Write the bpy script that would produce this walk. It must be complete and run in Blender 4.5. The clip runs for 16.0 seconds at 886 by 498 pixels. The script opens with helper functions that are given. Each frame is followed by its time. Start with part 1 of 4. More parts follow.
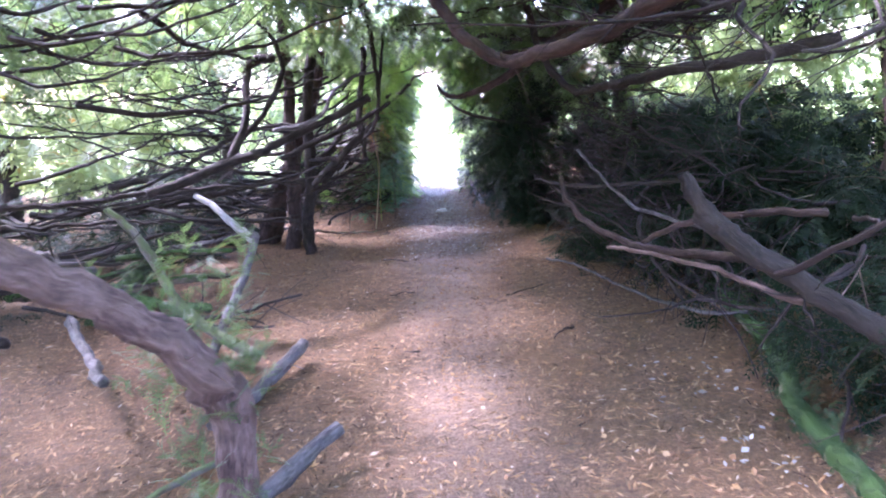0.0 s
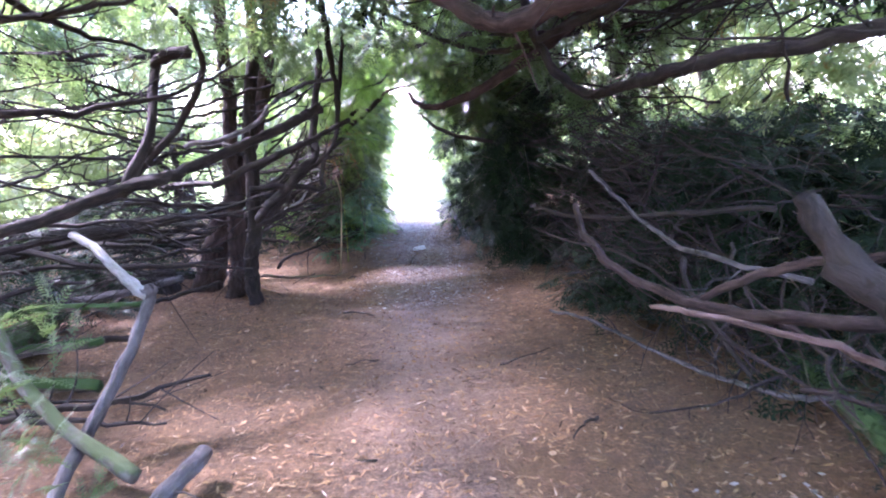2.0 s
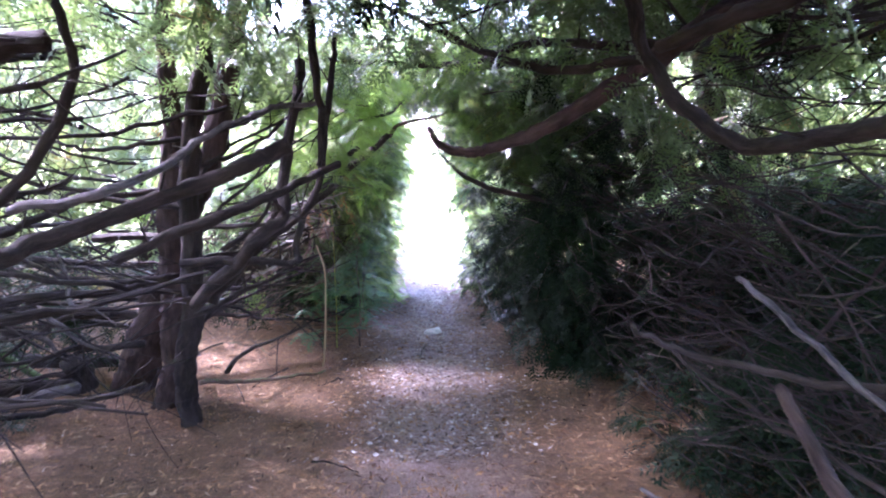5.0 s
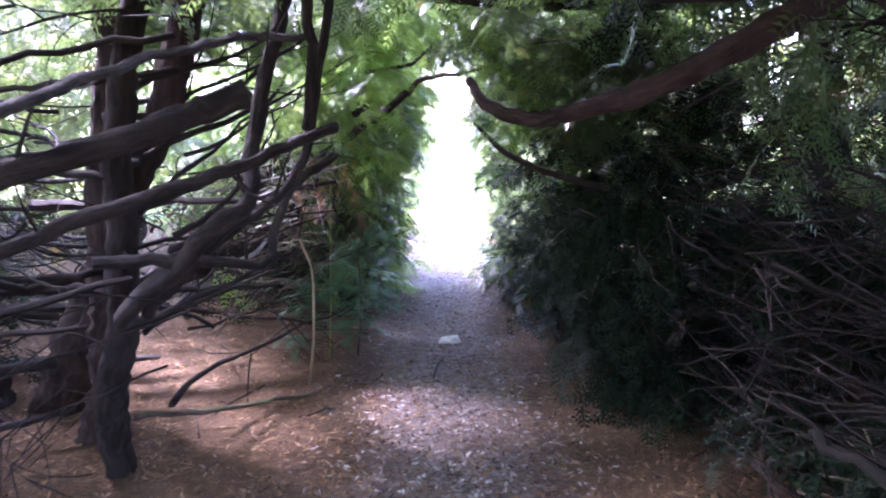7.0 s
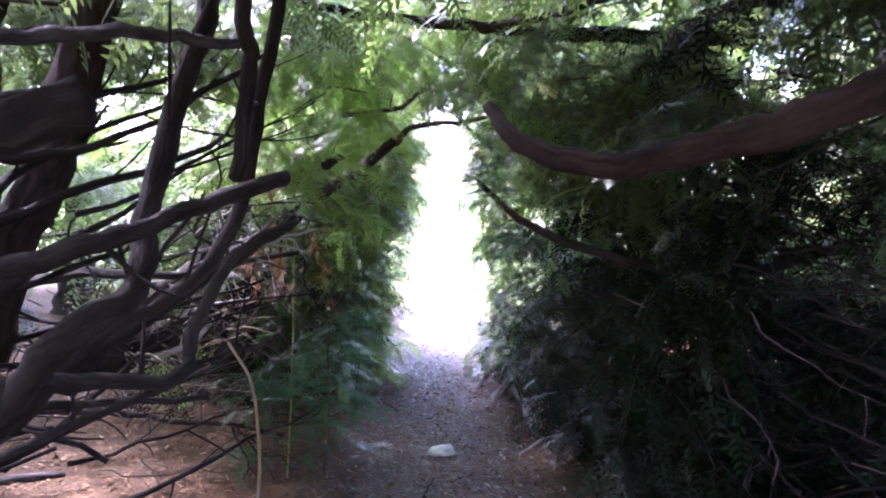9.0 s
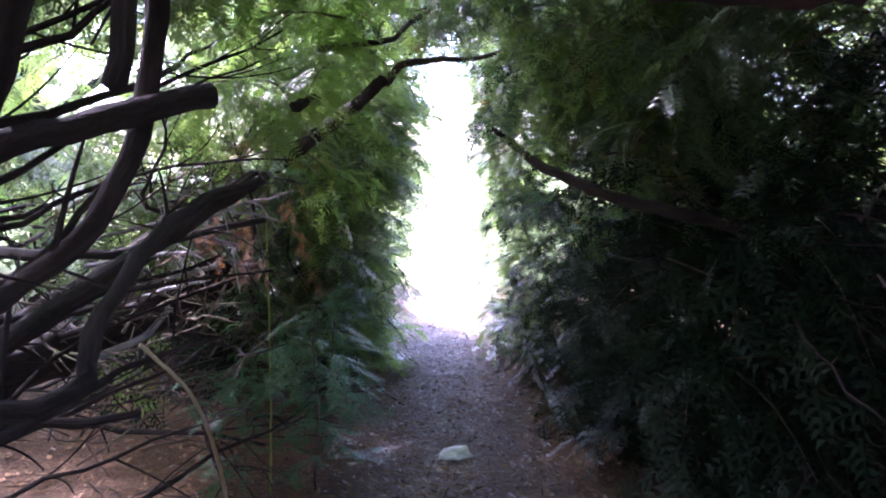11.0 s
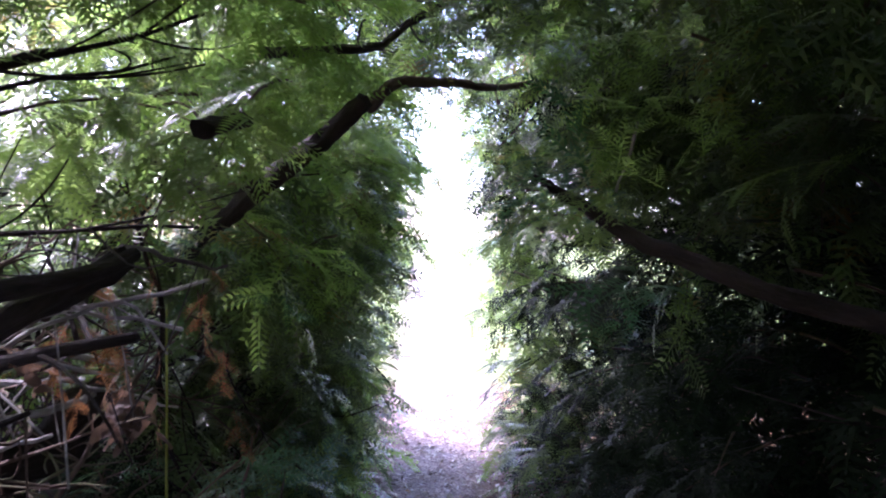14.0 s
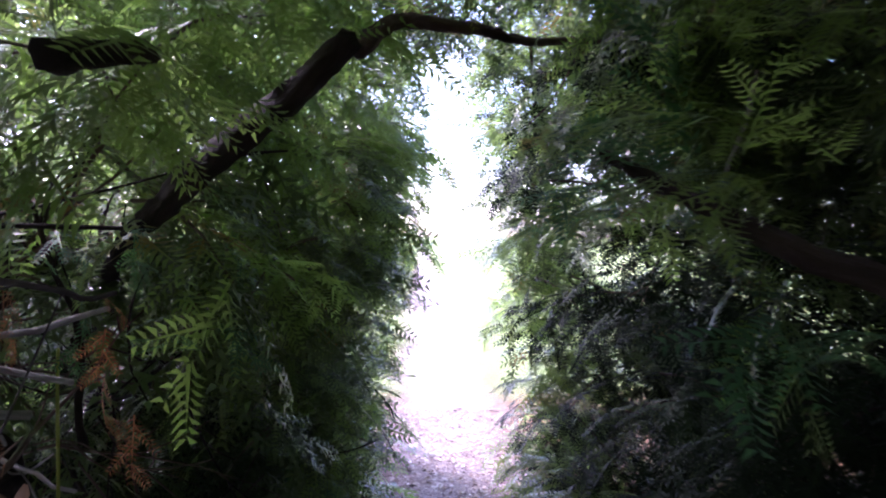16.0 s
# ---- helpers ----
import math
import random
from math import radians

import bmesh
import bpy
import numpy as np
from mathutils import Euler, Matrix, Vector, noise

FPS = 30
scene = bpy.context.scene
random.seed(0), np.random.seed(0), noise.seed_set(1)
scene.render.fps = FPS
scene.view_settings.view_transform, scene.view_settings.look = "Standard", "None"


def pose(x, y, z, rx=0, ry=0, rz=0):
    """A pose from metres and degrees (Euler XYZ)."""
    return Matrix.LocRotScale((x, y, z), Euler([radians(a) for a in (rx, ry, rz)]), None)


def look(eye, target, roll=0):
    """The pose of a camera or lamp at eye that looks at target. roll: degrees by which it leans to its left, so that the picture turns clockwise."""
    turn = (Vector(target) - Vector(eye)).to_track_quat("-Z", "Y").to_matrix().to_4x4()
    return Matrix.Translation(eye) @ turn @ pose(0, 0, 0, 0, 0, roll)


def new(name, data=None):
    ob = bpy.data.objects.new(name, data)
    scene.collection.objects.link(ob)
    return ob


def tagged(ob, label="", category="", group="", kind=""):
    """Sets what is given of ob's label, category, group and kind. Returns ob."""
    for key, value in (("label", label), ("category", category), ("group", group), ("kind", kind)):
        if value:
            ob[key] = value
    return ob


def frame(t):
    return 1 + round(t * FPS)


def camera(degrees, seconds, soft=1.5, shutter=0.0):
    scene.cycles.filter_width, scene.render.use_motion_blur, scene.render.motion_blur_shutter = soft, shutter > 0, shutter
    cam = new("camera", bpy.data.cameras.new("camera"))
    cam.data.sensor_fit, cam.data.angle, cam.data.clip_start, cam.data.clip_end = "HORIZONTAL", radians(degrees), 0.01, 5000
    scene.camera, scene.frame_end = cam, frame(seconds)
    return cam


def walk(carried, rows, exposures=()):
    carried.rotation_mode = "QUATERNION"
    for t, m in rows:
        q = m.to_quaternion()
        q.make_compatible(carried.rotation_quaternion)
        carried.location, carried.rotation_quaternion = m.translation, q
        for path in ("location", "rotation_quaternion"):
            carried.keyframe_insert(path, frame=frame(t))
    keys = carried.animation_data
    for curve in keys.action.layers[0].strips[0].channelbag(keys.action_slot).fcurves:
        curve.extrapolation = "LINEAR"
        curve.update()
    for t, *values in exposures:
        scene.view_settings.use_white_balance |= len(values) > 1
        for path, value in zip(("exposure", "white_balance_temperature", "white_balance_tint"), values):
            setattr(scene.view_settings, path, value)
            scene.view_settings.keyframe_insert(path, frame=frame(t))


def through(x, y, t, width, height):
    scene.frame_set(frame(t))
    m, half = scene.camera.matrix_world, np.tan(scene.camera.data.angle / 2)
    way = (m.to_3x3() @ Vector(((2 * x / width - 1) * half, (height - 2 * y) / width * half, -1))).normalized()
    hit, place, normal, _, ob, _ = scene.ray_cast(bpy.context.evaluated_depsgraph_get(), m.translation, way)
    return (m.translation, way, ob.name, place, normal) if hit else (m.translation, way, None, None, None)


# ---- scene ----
cam = camera(64.2, 16.0, 2.0, 0.5)
PATH = [
    (0, (-0.062, -0.09, 1.608), (-0.046, 1.856, 1.145), -4.0),
    (0.5, (-0.031, 0.213, 1.594), (-0.002, 2.154, 1.111), -4.8),
    (1, (0.016, 0.574, 1.496), (0.006, 2.546, 1.163), -2.3),
    (1.5, (0.053, 0.904, 1.444), (0.081, 2.867, 1.063), -3.7),
    (2, (0.039, 1.235, 1.402), (0.101, 3.199, 1.03), -4.2),
    (2.5, (0.019, 1.529, 1.351), (0.061, 3.496, 0.987), -4.7),
    (3, (0.032, 1.87, 1.313), (0.023, 3.838, 0.961), -3.9),
    (3.5, (0.071, 2.175, 1.388), (0.132, 4.148, 1.06), -2.8),
    (4, (0.109, 2.48, 1.463), (0.046, 4.456, 1.159), -2.7),
    (4.2, (0.108, 2.588, 1.482), (0.067, 4.567, 1.194), -2.3),
    (6.3, (-0.098, 3.96, 1.456), (-0.031, 5.94, 1.182), -1.8),
    (6.5, (-0.086, 4.055, 1.466), (-0.073, 6.036, 1.186), -1.9),
    (7, (-0.039, 4.231, 1.46), (-0.036, 6.197, 1.093), 1.2),
    (7.5, (-0.046, 4.503, 1.482), (0.044, 6.48, 1.193), 0.4),
    (8, (-0.053, 4.724, 1.477), (0.031, 6.699, 1.174), 2.0),
    (8.5, (-0.068, 4.911, 1.424), (0.0, 6.903, 1.26), 1.5),
    (9, (-0.068, 5.11, 1.421), (-0.036, 7.101, 1.232), 2.3),
    (9.5, (-0.076, 5.265, 1.384), (0.0, 7.246, 1.12), 0.8),
    (9.7, (-0.089, 5.343, 1.369), (0.031, 7.321, 1.094), 0.5),
    (11.8, (-0.055, 5.975, 1.296), (-0.082, 7.967, 1.112), 0.3),
    (12, (-0.07, 6.066, 1.294), (-0.038, 8.061, 1.151), 0.3),
    (12.5, (-0.103, 6.285, 1.291), (-0.013, 8.277, 1.138), 1.0),
    (13, (-0.126, 6.432, 1.295), (-0.02, 8.426, 1.187), 2.7),
    (13.5, (-0.132, 6.592, 1.287), (-0.086, 8.59, 1.206), 1.8),
    (14, (-0.134, 6.735, 1.288), (-0.064, 8.734, 1.258), 0.8),
    (14.5, (-0.131, 6.839, 1.276), (-0.029, 8.835, 1.194), 0.6),
    (15, (-0.123, 6.937, 1.299), (-0.033, 8.935, 1.288), 1.7),
    (15.5, (-0.129, 7.083, 1.302), (-0.019, 9.08, 1.261), 0.3),
    (16, (-0.147, 7.254, 1.301), (-0.085, 9.253, 1.263), 0.9),
]
EXPOSURES = [(0.0, 5.05, 5300, 44), (4.2, 5.2, 5350, 48), (6.5, 4.9, 5350, 50), (9.5, 4.6, 5450, 49), (12.0, 4.0, 5450, 49), (14.0, 3.6, 5500, 49), (16.0, 3.2, 5500, 49)]
walk(cam, [(t, look(eye, target, roll)) for t, eye, target, roll in PATH], EXPOSURES)

# ---- light ----
SUN_AZIMUTH, SUN_HEIGHT = 306.0, 46.0   # compass degrees from ahead (+y), clockwise; degrees up
world = bpy.data.worlds.new("sky")
scene.world = world
world.use_nodes = True
sky = world.node_tree.nodes.new("ShaderNodeTexSky")
sky.sky_type = "NISHITA"
sky.sun_disc = False
sky.sun_elevation, sky.sun_rotation = radians(SUN_HEIGHT), radians(SUN_AZIMUTH)
sky.dust_density, sky.air_density = 2.0, 1.0
background = world.node_tree.nodes["Background"]
background.inputs["Strength"].default_value = 0.15
world.node_tree.links.new(sky.outputs[0], background.inputs["Color"])
sun = new("sun", bpy.data.lights.new("sun", "SUN"))
sun.data.energy, sun.data.angle, sun.data.color = 2.8, radians(9.0), (1.0, 0.96, 0.9)
az, el = radians(SUN_AZIMUTH), radians(SUN_HEIGHT)
sun.matrix_world = look((0, 0, 0), (-math.sin(az) * math.cos(el), -math.cos(az) * math.cos(el), -math.sin(el)))


# ---- materials ----
def node_material(name):
    m = bpy.data.materials.new(name)
    m.use_nodes = True
    m.node_tree.nodes.clear()
    return m, m.node_tree.nodes, m.node_tree.links


def noise_node(nodes, links, coord, scale, detail=4.0, rough=0.6):
    n = nodes.new("ShaderNodeTexNoise")
    n.inputs["Scale"].default_value, n.inputs["Detail"].default_value, n.inputs["Roughness"].default_value = scale, detail, rough
    links.new(coord, n.inputs["Vector"])
    return n.outputs["Fac"]


def ramp(nodes, links, fac, stops):
    r = nodes.new("ShaderNodeValToRGB")
    while len(r.color_ramp.elements) < len(stops):
        r.color_ramp.elements.new(0.5)
    for e, (at, c) in zip(r.color_ramp.elements, stops):
        e.position, e.color = at, (*c, 1) if len(c) == 3 else c
    links.new(fac, r.inputs["Fac"])
    return r.outputs["Color"]


def mix_colour(nodes, links, fac, a, b, kind="MIX"):
    n = nodes.new("ShaderNodeMix")
    n.data_type, n.blend_type = "RGBA", kind
    for value, slot in ((fac, n.inputs[0]), (a, n.inputs[6]), (b, n.inputs[7])):
        if isinstance(value, (int, float)):
            slot.default_value = value
        elif isinstance(value, tuple):
            slot.default_value = (*value, 1)
        else:
            links.new(value, slot)
    return n.outputs[2]


def calc(nodes, links, op, a, b=0.0, clamp=False):
    n = nodes.new("ShaderNodeMath")
    n.operation, n.use_clamp = op, clamp
    for value, slot in ((a, n.inputs[0]), (b, n.inputs[1])):
        if isinstance(value, (int, float)):
            slot.default_value = value
        else:
            links.new(value, slot)
    return n.outputs[0]


def finish(m, nodes, links, colour, rough, height=None, strength=0.5, distance=0.01):
    out = nodes.new("ShaderNodeOutputMaterial")
    p = nodes.new("ShaderNodeBsdfPrincipled")
    p.inputs["Roughness"].default_value = rough
    p.inputs["Specular IOR Level"].default_value = 0.3
    if isinstance(colour, tuple):
        p.inputs["Base Color"].default_value = (*colour, 1)
    else:
        links.new(colour, p.inputs["Base Color"])
    if height is not None:
        b = nodes.new("ShaderNodeBump")
        b.inputs["Strength"].default_value, b.inputs["Distance"].default_value = strength, distance
        links.new(height, b.inputs["Height"])
        links.new(b.outputs[0], p.inputs["Normal"])
    links.new(p.outputs[0], out.inputs["Surface"])
    return m


def bark_material(name, dark, mid, light, moss=0.0, moss_colour=(0.07, 0.11, 0.02)):
    m, nodes, links = node_material(name)
    tc = nodes.new("ShaderNodeTexCoord")
    uv = nodes.new("ShaderNodeMapping")
    uv.inputs["Scale"].default_value = (1.0, 0.22, 1.0)
    links.new(tc.outputs["UV"], uv.inputs["Vector"])
    flakes = noise_node(nodes, links, uv.outputs[0], 38.0, 6.0, 0.7)
    patches = noise_node(nodes, links, tc.outputs["Object"], 5.0, 4.0)
    c = ramp(nodes, links, flakes, [(0.32, dark), (0.5, mid), (0.68, light)])
    c = mix_colour(nodes, links, ramp(nodes, links, patches, [(0.42, (0, 0, 0)), (0.66, (1, 1, 1))]), c, mix_colour(nodes, links, 0.6, c, light), "MIX")
    if moss:
        fuzz = noise_node(nodes, links, tc.outputs["Object"], 9.0, 5.0)
        geo = nodes.new("ShaderNodeNewGeometry")
        sep = nodes.new("ShaderNodeSeparateXYZ")
        links.new(geo.outputs["Normal"], sep.inputs[0])
        f = calc(nodes, links, "ADD", calc(nodes, links, "MULTIPLY", sep.outputs["Z"], 0.18), fuzz)
        f = ramp(nodes, links, f, [(0.62 - 0.35 * moss, (0, 0, 0)), (0.78 - 0.35 * moss, (1, 1, 1))])
        c = mix_colour(nodes, links, f, c, moss_colour)
    return finish(m, nodes, links, c, 0.9, flakes, 0.8, 0.02)


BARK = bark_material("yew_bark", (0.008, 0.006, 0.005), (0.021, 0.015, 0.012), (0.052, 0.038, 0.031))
RED_BARK = bark_material("red_yew_bark", (0.025, 0.015, 0.013), (0.085, 0.05, 0.041), (0.19, 0.13, 0.11))
RUST_BARK = bark_material("rust_brown_bark", (0.01, 0.006, 0.005), (0.034, 0.02, 0.016), (0.085, 0.053, 0.043))
GREY_WOOD = bark_material("grey_dead_wood", (0.02, 0.017, 0.017), (0.065, 0.056, 0.054), (0.16, 0.14, 0.135))
MOSSY = bark_material("mossy_bark", (0.04, 0.03, 0.02), (0.11, 0.08, 0.06), (0.2, 0.16, 0.12), 0.75, (0.04, 0.075, 0.018))
ALGAE = bark_material("algae_green_bark", (0.04, 0.035, 0.025), (0.12, 0.1, 0.075), (0.2, 0.18, 0.14), 0.45, (0.1, 0.12, 0.05))
PALE_WOOD = bark_material("pale_bare_wood", (0.12, 0.11, 0.1), (0.25, 0.235, 0.22), (0.42, 0.4, 0.38))
TWIG = bark_material("thin_twig_bark", (0.04, 0.026, 0.02), (0.1, 0.066, 0.05), (0.18, 0.13, 0.1), 0.15, (0.1, 0.11, 0.05))
# Dead twigs of the right tangle, darkened: its shade is put into the bark colour
DEAD_TWIG_SHADED = bark_material("shaded_dead_twig_bark", (0.01, 0.006, 0.005), (0.026, 0.016, 0.014), (0.06, 0.04, 0.036))


def leaf_material(name, deep, fresh, glow, gloss=0.45, through=0.45, brown=0.0, shine=0.55):
    """Needles: a glossy face over light that comes through, in tones that change from needle to needle and from bough to bough."""
    m, nodes, links = node_material(name)
    geo = nodes.new("ShaderNodeNewGeometry")
    tc = nodes.new("ShaderNodeTexCoord")
    big = noise_node(nodes, links, tc.outputs["Object"], 1.7, 3.0)
    tone = calc(nodes, links, "ADD", calc(nodes, links, "MULTIPLY", geo.outputs["Random Per Island"], 0.5), calc(nodes, links, "MULTIPLY", big, 0.5))
    c = ramp(nodes, links, tone, [(0.28, deep), (0.72, fresh)])
    g = mix_colour(nodes, links, tone, glow, tuple(min(1.0, 1.4 * v) for v in glow))
    if brown:
        spot = noise_node(nodes, links, tc.outputs["Object"], 2.6, 2.0)
        f = ramp(nodes, links, spot, [(0.72 - 0.2 * brown, (0, 0, 0)), (0.8 - 0.2 * brown, (1, 1, 1))])
        c = mix_colour(nodes, links, f, c, (0.17, 0.11, 0.025))
        g = mix_colour(nodes, links, f, g, (0.3, 0.19, 0.04))
    out = nodes.new("ShaderNodeOutputMaterial")
    p = nodes.new("ShaderNodeBsdfPrincipled")
    p.inputs["Roughness"].default_value = gloss
    p.inputs["Specular IOR Level"].default_value = shine
    links.new(c, p.inputs["Base Color"])
    t = nodes.new("ShaderNodeBsdfTranslucent")
    links.new(g, t.inputs["Color"])
    mixer = nodes.new("ShaderNodeMixShader")
    mixer.inputs[0].default_value = through
    links.new(p.outputs[0], mixer.inputs[1])
    links.new(t.outputs[0], mixer.inputs[2])
    links.new(mixer.outputs[0], out.inputs["Surface"])
    return m


YEW = leaf_material("yew_needles", (0.01, 0.026, 0.012), (0.05, 0.09, 0.03), (0.17, 0.25, 0.07), 0.33, 0.4, brown=0.4, shine=0.55)
# Brighter copy of the yew needles: sunlit look put into colour and glow
YEW_LIT = leaf_material("lit_yew_needles", (0.022, 0.055, 0.016), (0.09, 0.155, 0.04), (0.31, 0.48, 0.1), 0.3, 0.5, brown=0.3)
# Near-black copy of the yew needles: deep shade put into the colour
YEW_SHADED = leaf_material("shaded_yew_needles", (0.006, 0.012, 0.006), (0.016, 0.03, 0.013), (0.02, 0.04, 0.01), 0.55, 0.2, shine=0.12)
# Much paler than the near yews: sunlight is put into this needle colour
FAR_SUNLIT = leaf_material("far_sunlit_foliage", (0.06, 0.1, 0.035), (0.14, 0.17, 0.07), (0.26, 0.33, 0.11), 0.6, 0.5, 0.5)
DEAD_NEEDLES = leaf_material("dead_orange_needles", (0.1, 0.045, 0.02), (0.32, 0.17, 0.07), (0.3, 0.14, 0.05), 0.7, 0.3)
SEEDLING_AND_LIT = leaf_material("pale_seedling_and_lit_needles", (0.03, 0.09, 0.04), (0.07, 0.17, 0.08), (0.08, 0.2, 0.05), 0.4, 0.35)
REED_GREEN = leaf_material("reed_green", (0.16, 0.2, 0.03), (0.25, 0.28, 0.05), (0.3, 0.35, 0.05), 0.6, 0.3)
STRAW = leaf_material("straw", (0.3, 0.24, 0.14), (0.45, 0.37, 0.22), (0.4, 0.3, 0.15), 0.7, 0.2)


MOSS = leaf_material("feathery_moss", (0.01, 0.026, 0.007), (0.036, 0.07, 0.014), (0.04, 0.08, 0.01), 0.7, 0.25)


def ground_material():
    m, nodes, links = node_material("needle_litter_ground")
    tc = nodes.new("ShaderNodeTexCoord")
    at = tc.outputs["Object"]
    sep = nodes.new("ShaderNodeSeparateXYZ")
    links.new(at, sep.inputs[0])
    fine = noise_node(nodes, links, at, 60.0, 6.0, 0.8)
    mid = noise_node(nodes, links, at, 14.0, 5.0, 0.65)
    wide = noise_node(nodes, links, at, 1.5, 4.0)
    litter = ramp(nodes, links, fine, [(0.3, (0.05, 0.029, 0.016)), (0.48, (0.145, 0.085, 0.044)), (0.6, (0.235, 0.14, 0.07)), (0.72, (0.34, 0.24, 0.15))])
    litter = mix_colour(nodes, links, ramp(nodes, links, mid, [(0.45, (0, 0, 0)), (0.7, (0.65, 0.65, 0.65))]), litter, (0.065, 0.046, 0.035))
    litter = mix_colour(nodes, links, ramp(nodes, links, wide, [(0.4, (0, 0, 0)), (0.65, (0.5, 0.5, 0.5))]), litter, (0.2, 0.115, 0.055))
    trod = ramp(nodes, links, fine, [(0.3, (0.11, 0.086, 0.084)), (0.5, (0.35, 0.285, 0.28)), (0.68, (0.54, 0.48, 0.475))])
    # the trodden line along x = 0.05, wavering
    off = calc(nodes, links, "ABSOLUTE", calc(nodes, links, "SUBTRACT", calc(nodes, links, "ADD", sep.outputs["X"], calc(nodes, links, "MULTIPLY", wide, 0.6)), 0.32))
    off = calc(nodes, links, "ADD", off, calc(nodes, links, "MULTIPLY", mid, 0.35))
    far = calc(nodes, links, "MULTIPLY", calc(nodes, links, "SUBTRACT", sep.outputs["Y"], 4.4), 0.22, clamp=True)
    f = calc(nodes, links, "SUBTRACT", 1.0, calc(nodes, links, "MULTIPLY", calc(nodes, links, "SUBTRACT", off, 0.3), 2.6, clamp=True), clamp=True)
    f = calc(nodes, links, "MULTIPLY", f, calc(nodes, links, "ADD", calc(nodes, links, "MULTIPLY", far, 0.75), 0.15), clamp=True)
    c = mix_colour(nodes, links, f, litter, trod)
    grass = ramp(nodes, links, fine, [(0.3, (0.09, 0.13, 0.03)), (0.7, (0.22, 0.28, 0.08))])
    out_y = calc(nodes, links, "ADD", sep.outputs["Y"], calc(nodes, links, "MULTIPLY", mid, 1.2))
    g1 = calc(nodes, links, "MULTIPLY", calc(nodes, links, "SUBTRACT", out_y, 13.2), 1.2, clamp=True)
    g1 = calc(nodes, links, "MULTIPLY", g1, calc(nodes, links, "MULTIPLY", calc(nodes, links, "SUBTRACT", off, 0.45), 4.0, clamp=True), clamp=True)
    c = mix_colour(nodes, links, g1, c, grass)
    relief = calc(nodes, links, "ADD", fine, calc(nodes, links, "MULTIPLY", mid, 1.5))
    return finish(m, nodes, links, c, 0.95, relief, 1.0, 0.03)


def island_material(name, stops, rough=0.85):
    m, nodes, links = node_material(name)
    geo = nodes.new("ShaderNodeNewGeometry")
    return finish(m, nodes, links, ramp(nodes, links, geo.outputs["Random Per Island"], stops), rough)


LITTER = island_material("fallen_needles", [(0.0, (0.04, 0.025, 0.014)), (0.35, (0.16, 0.085, 0.04)), (0.75, (0.29, 0.165, 0.075)), (0.97, (0.33, 0.21, 0.115)), (1.0, (0.4, 0.32, 0.25))])
CHIPS = island_material("path_chips", [(0.0, (0.06, 0.045, 0.042)), (0.4, (0.23, 0.17, 0.14)), (0.85, (0.4, 0.335, 0.3)), (1.0, (0.6, 0.57, 0.55))])


# ---- mesh tools ----
rng = np.random.default_rng(7)


def quad_mesh(name, verts, quads, uvs=None, smooth=False):
    """A mesh from arrays of corners and of four-cornered faces."""
    me = bpy.data.meshes.new(name)
    verts, quads = np.asarray(verts, np.float32), np.asarray(quads, np.int32)
    me.vertices.add(len(verts))
    me.vertices.foreach_set("co", verts.ravel())
    me.loops.add(quads.size)
    me.loops.foreach_set("vertex_index", quads.ravel())
    me.polygons.add(len(quads))
    me.polygons.foreach_set("loop_start", np.arange(0, quads.size, quads.shape[1], dtype=np.int32))
    if smooth:
        me.polygons.foreach_set("use_smooth", np.ones(len(quads), bool))
    if uvs is not None:
        layer = me.uv_layers.new(name="UVMap")
        layer.data.foreach_set("uv", np.asarray(uvs, np.float32)[quads.ravel()].ravel())
    me.update(calc_edges=True)
    return me


def part(name, mesh, material, parent=None, label="", kind=""):
    ob = new(name, mesh)
    mesh.materials.append(material)
    ob.parent = parent
    return tagged(ob, label, kind=kind)


def thing(name, at, label, category, group="", kind=""):
    ob = new(name)
    ob.location = at
    ob.empty_display_size = 0.1
    return tagged(ob, label, category, group, kind)


def spline(points, count):
    """A smooth line through the points, count places on it."""
    p = np.asarray(points, float)
    p = np.vstack([2 * p[0] - p[1], p, 2 * p[-1] - p[-2]])
    n = len(p) - 3
    u = np.linspace(0, n - 1e-6, count)
    i = u.astype(int)
    f = (u - i)[:, None]
    a, b, c, d = p[i], p[i + 1], p[i + 2], p[i + 3]
    return 0.5 * (2 * b + (c - a) * f + (2 * a - 5 * b + 4 * c - d) * f ** 2 + (3 * b - a - 3 * c + d) * f ** 3)


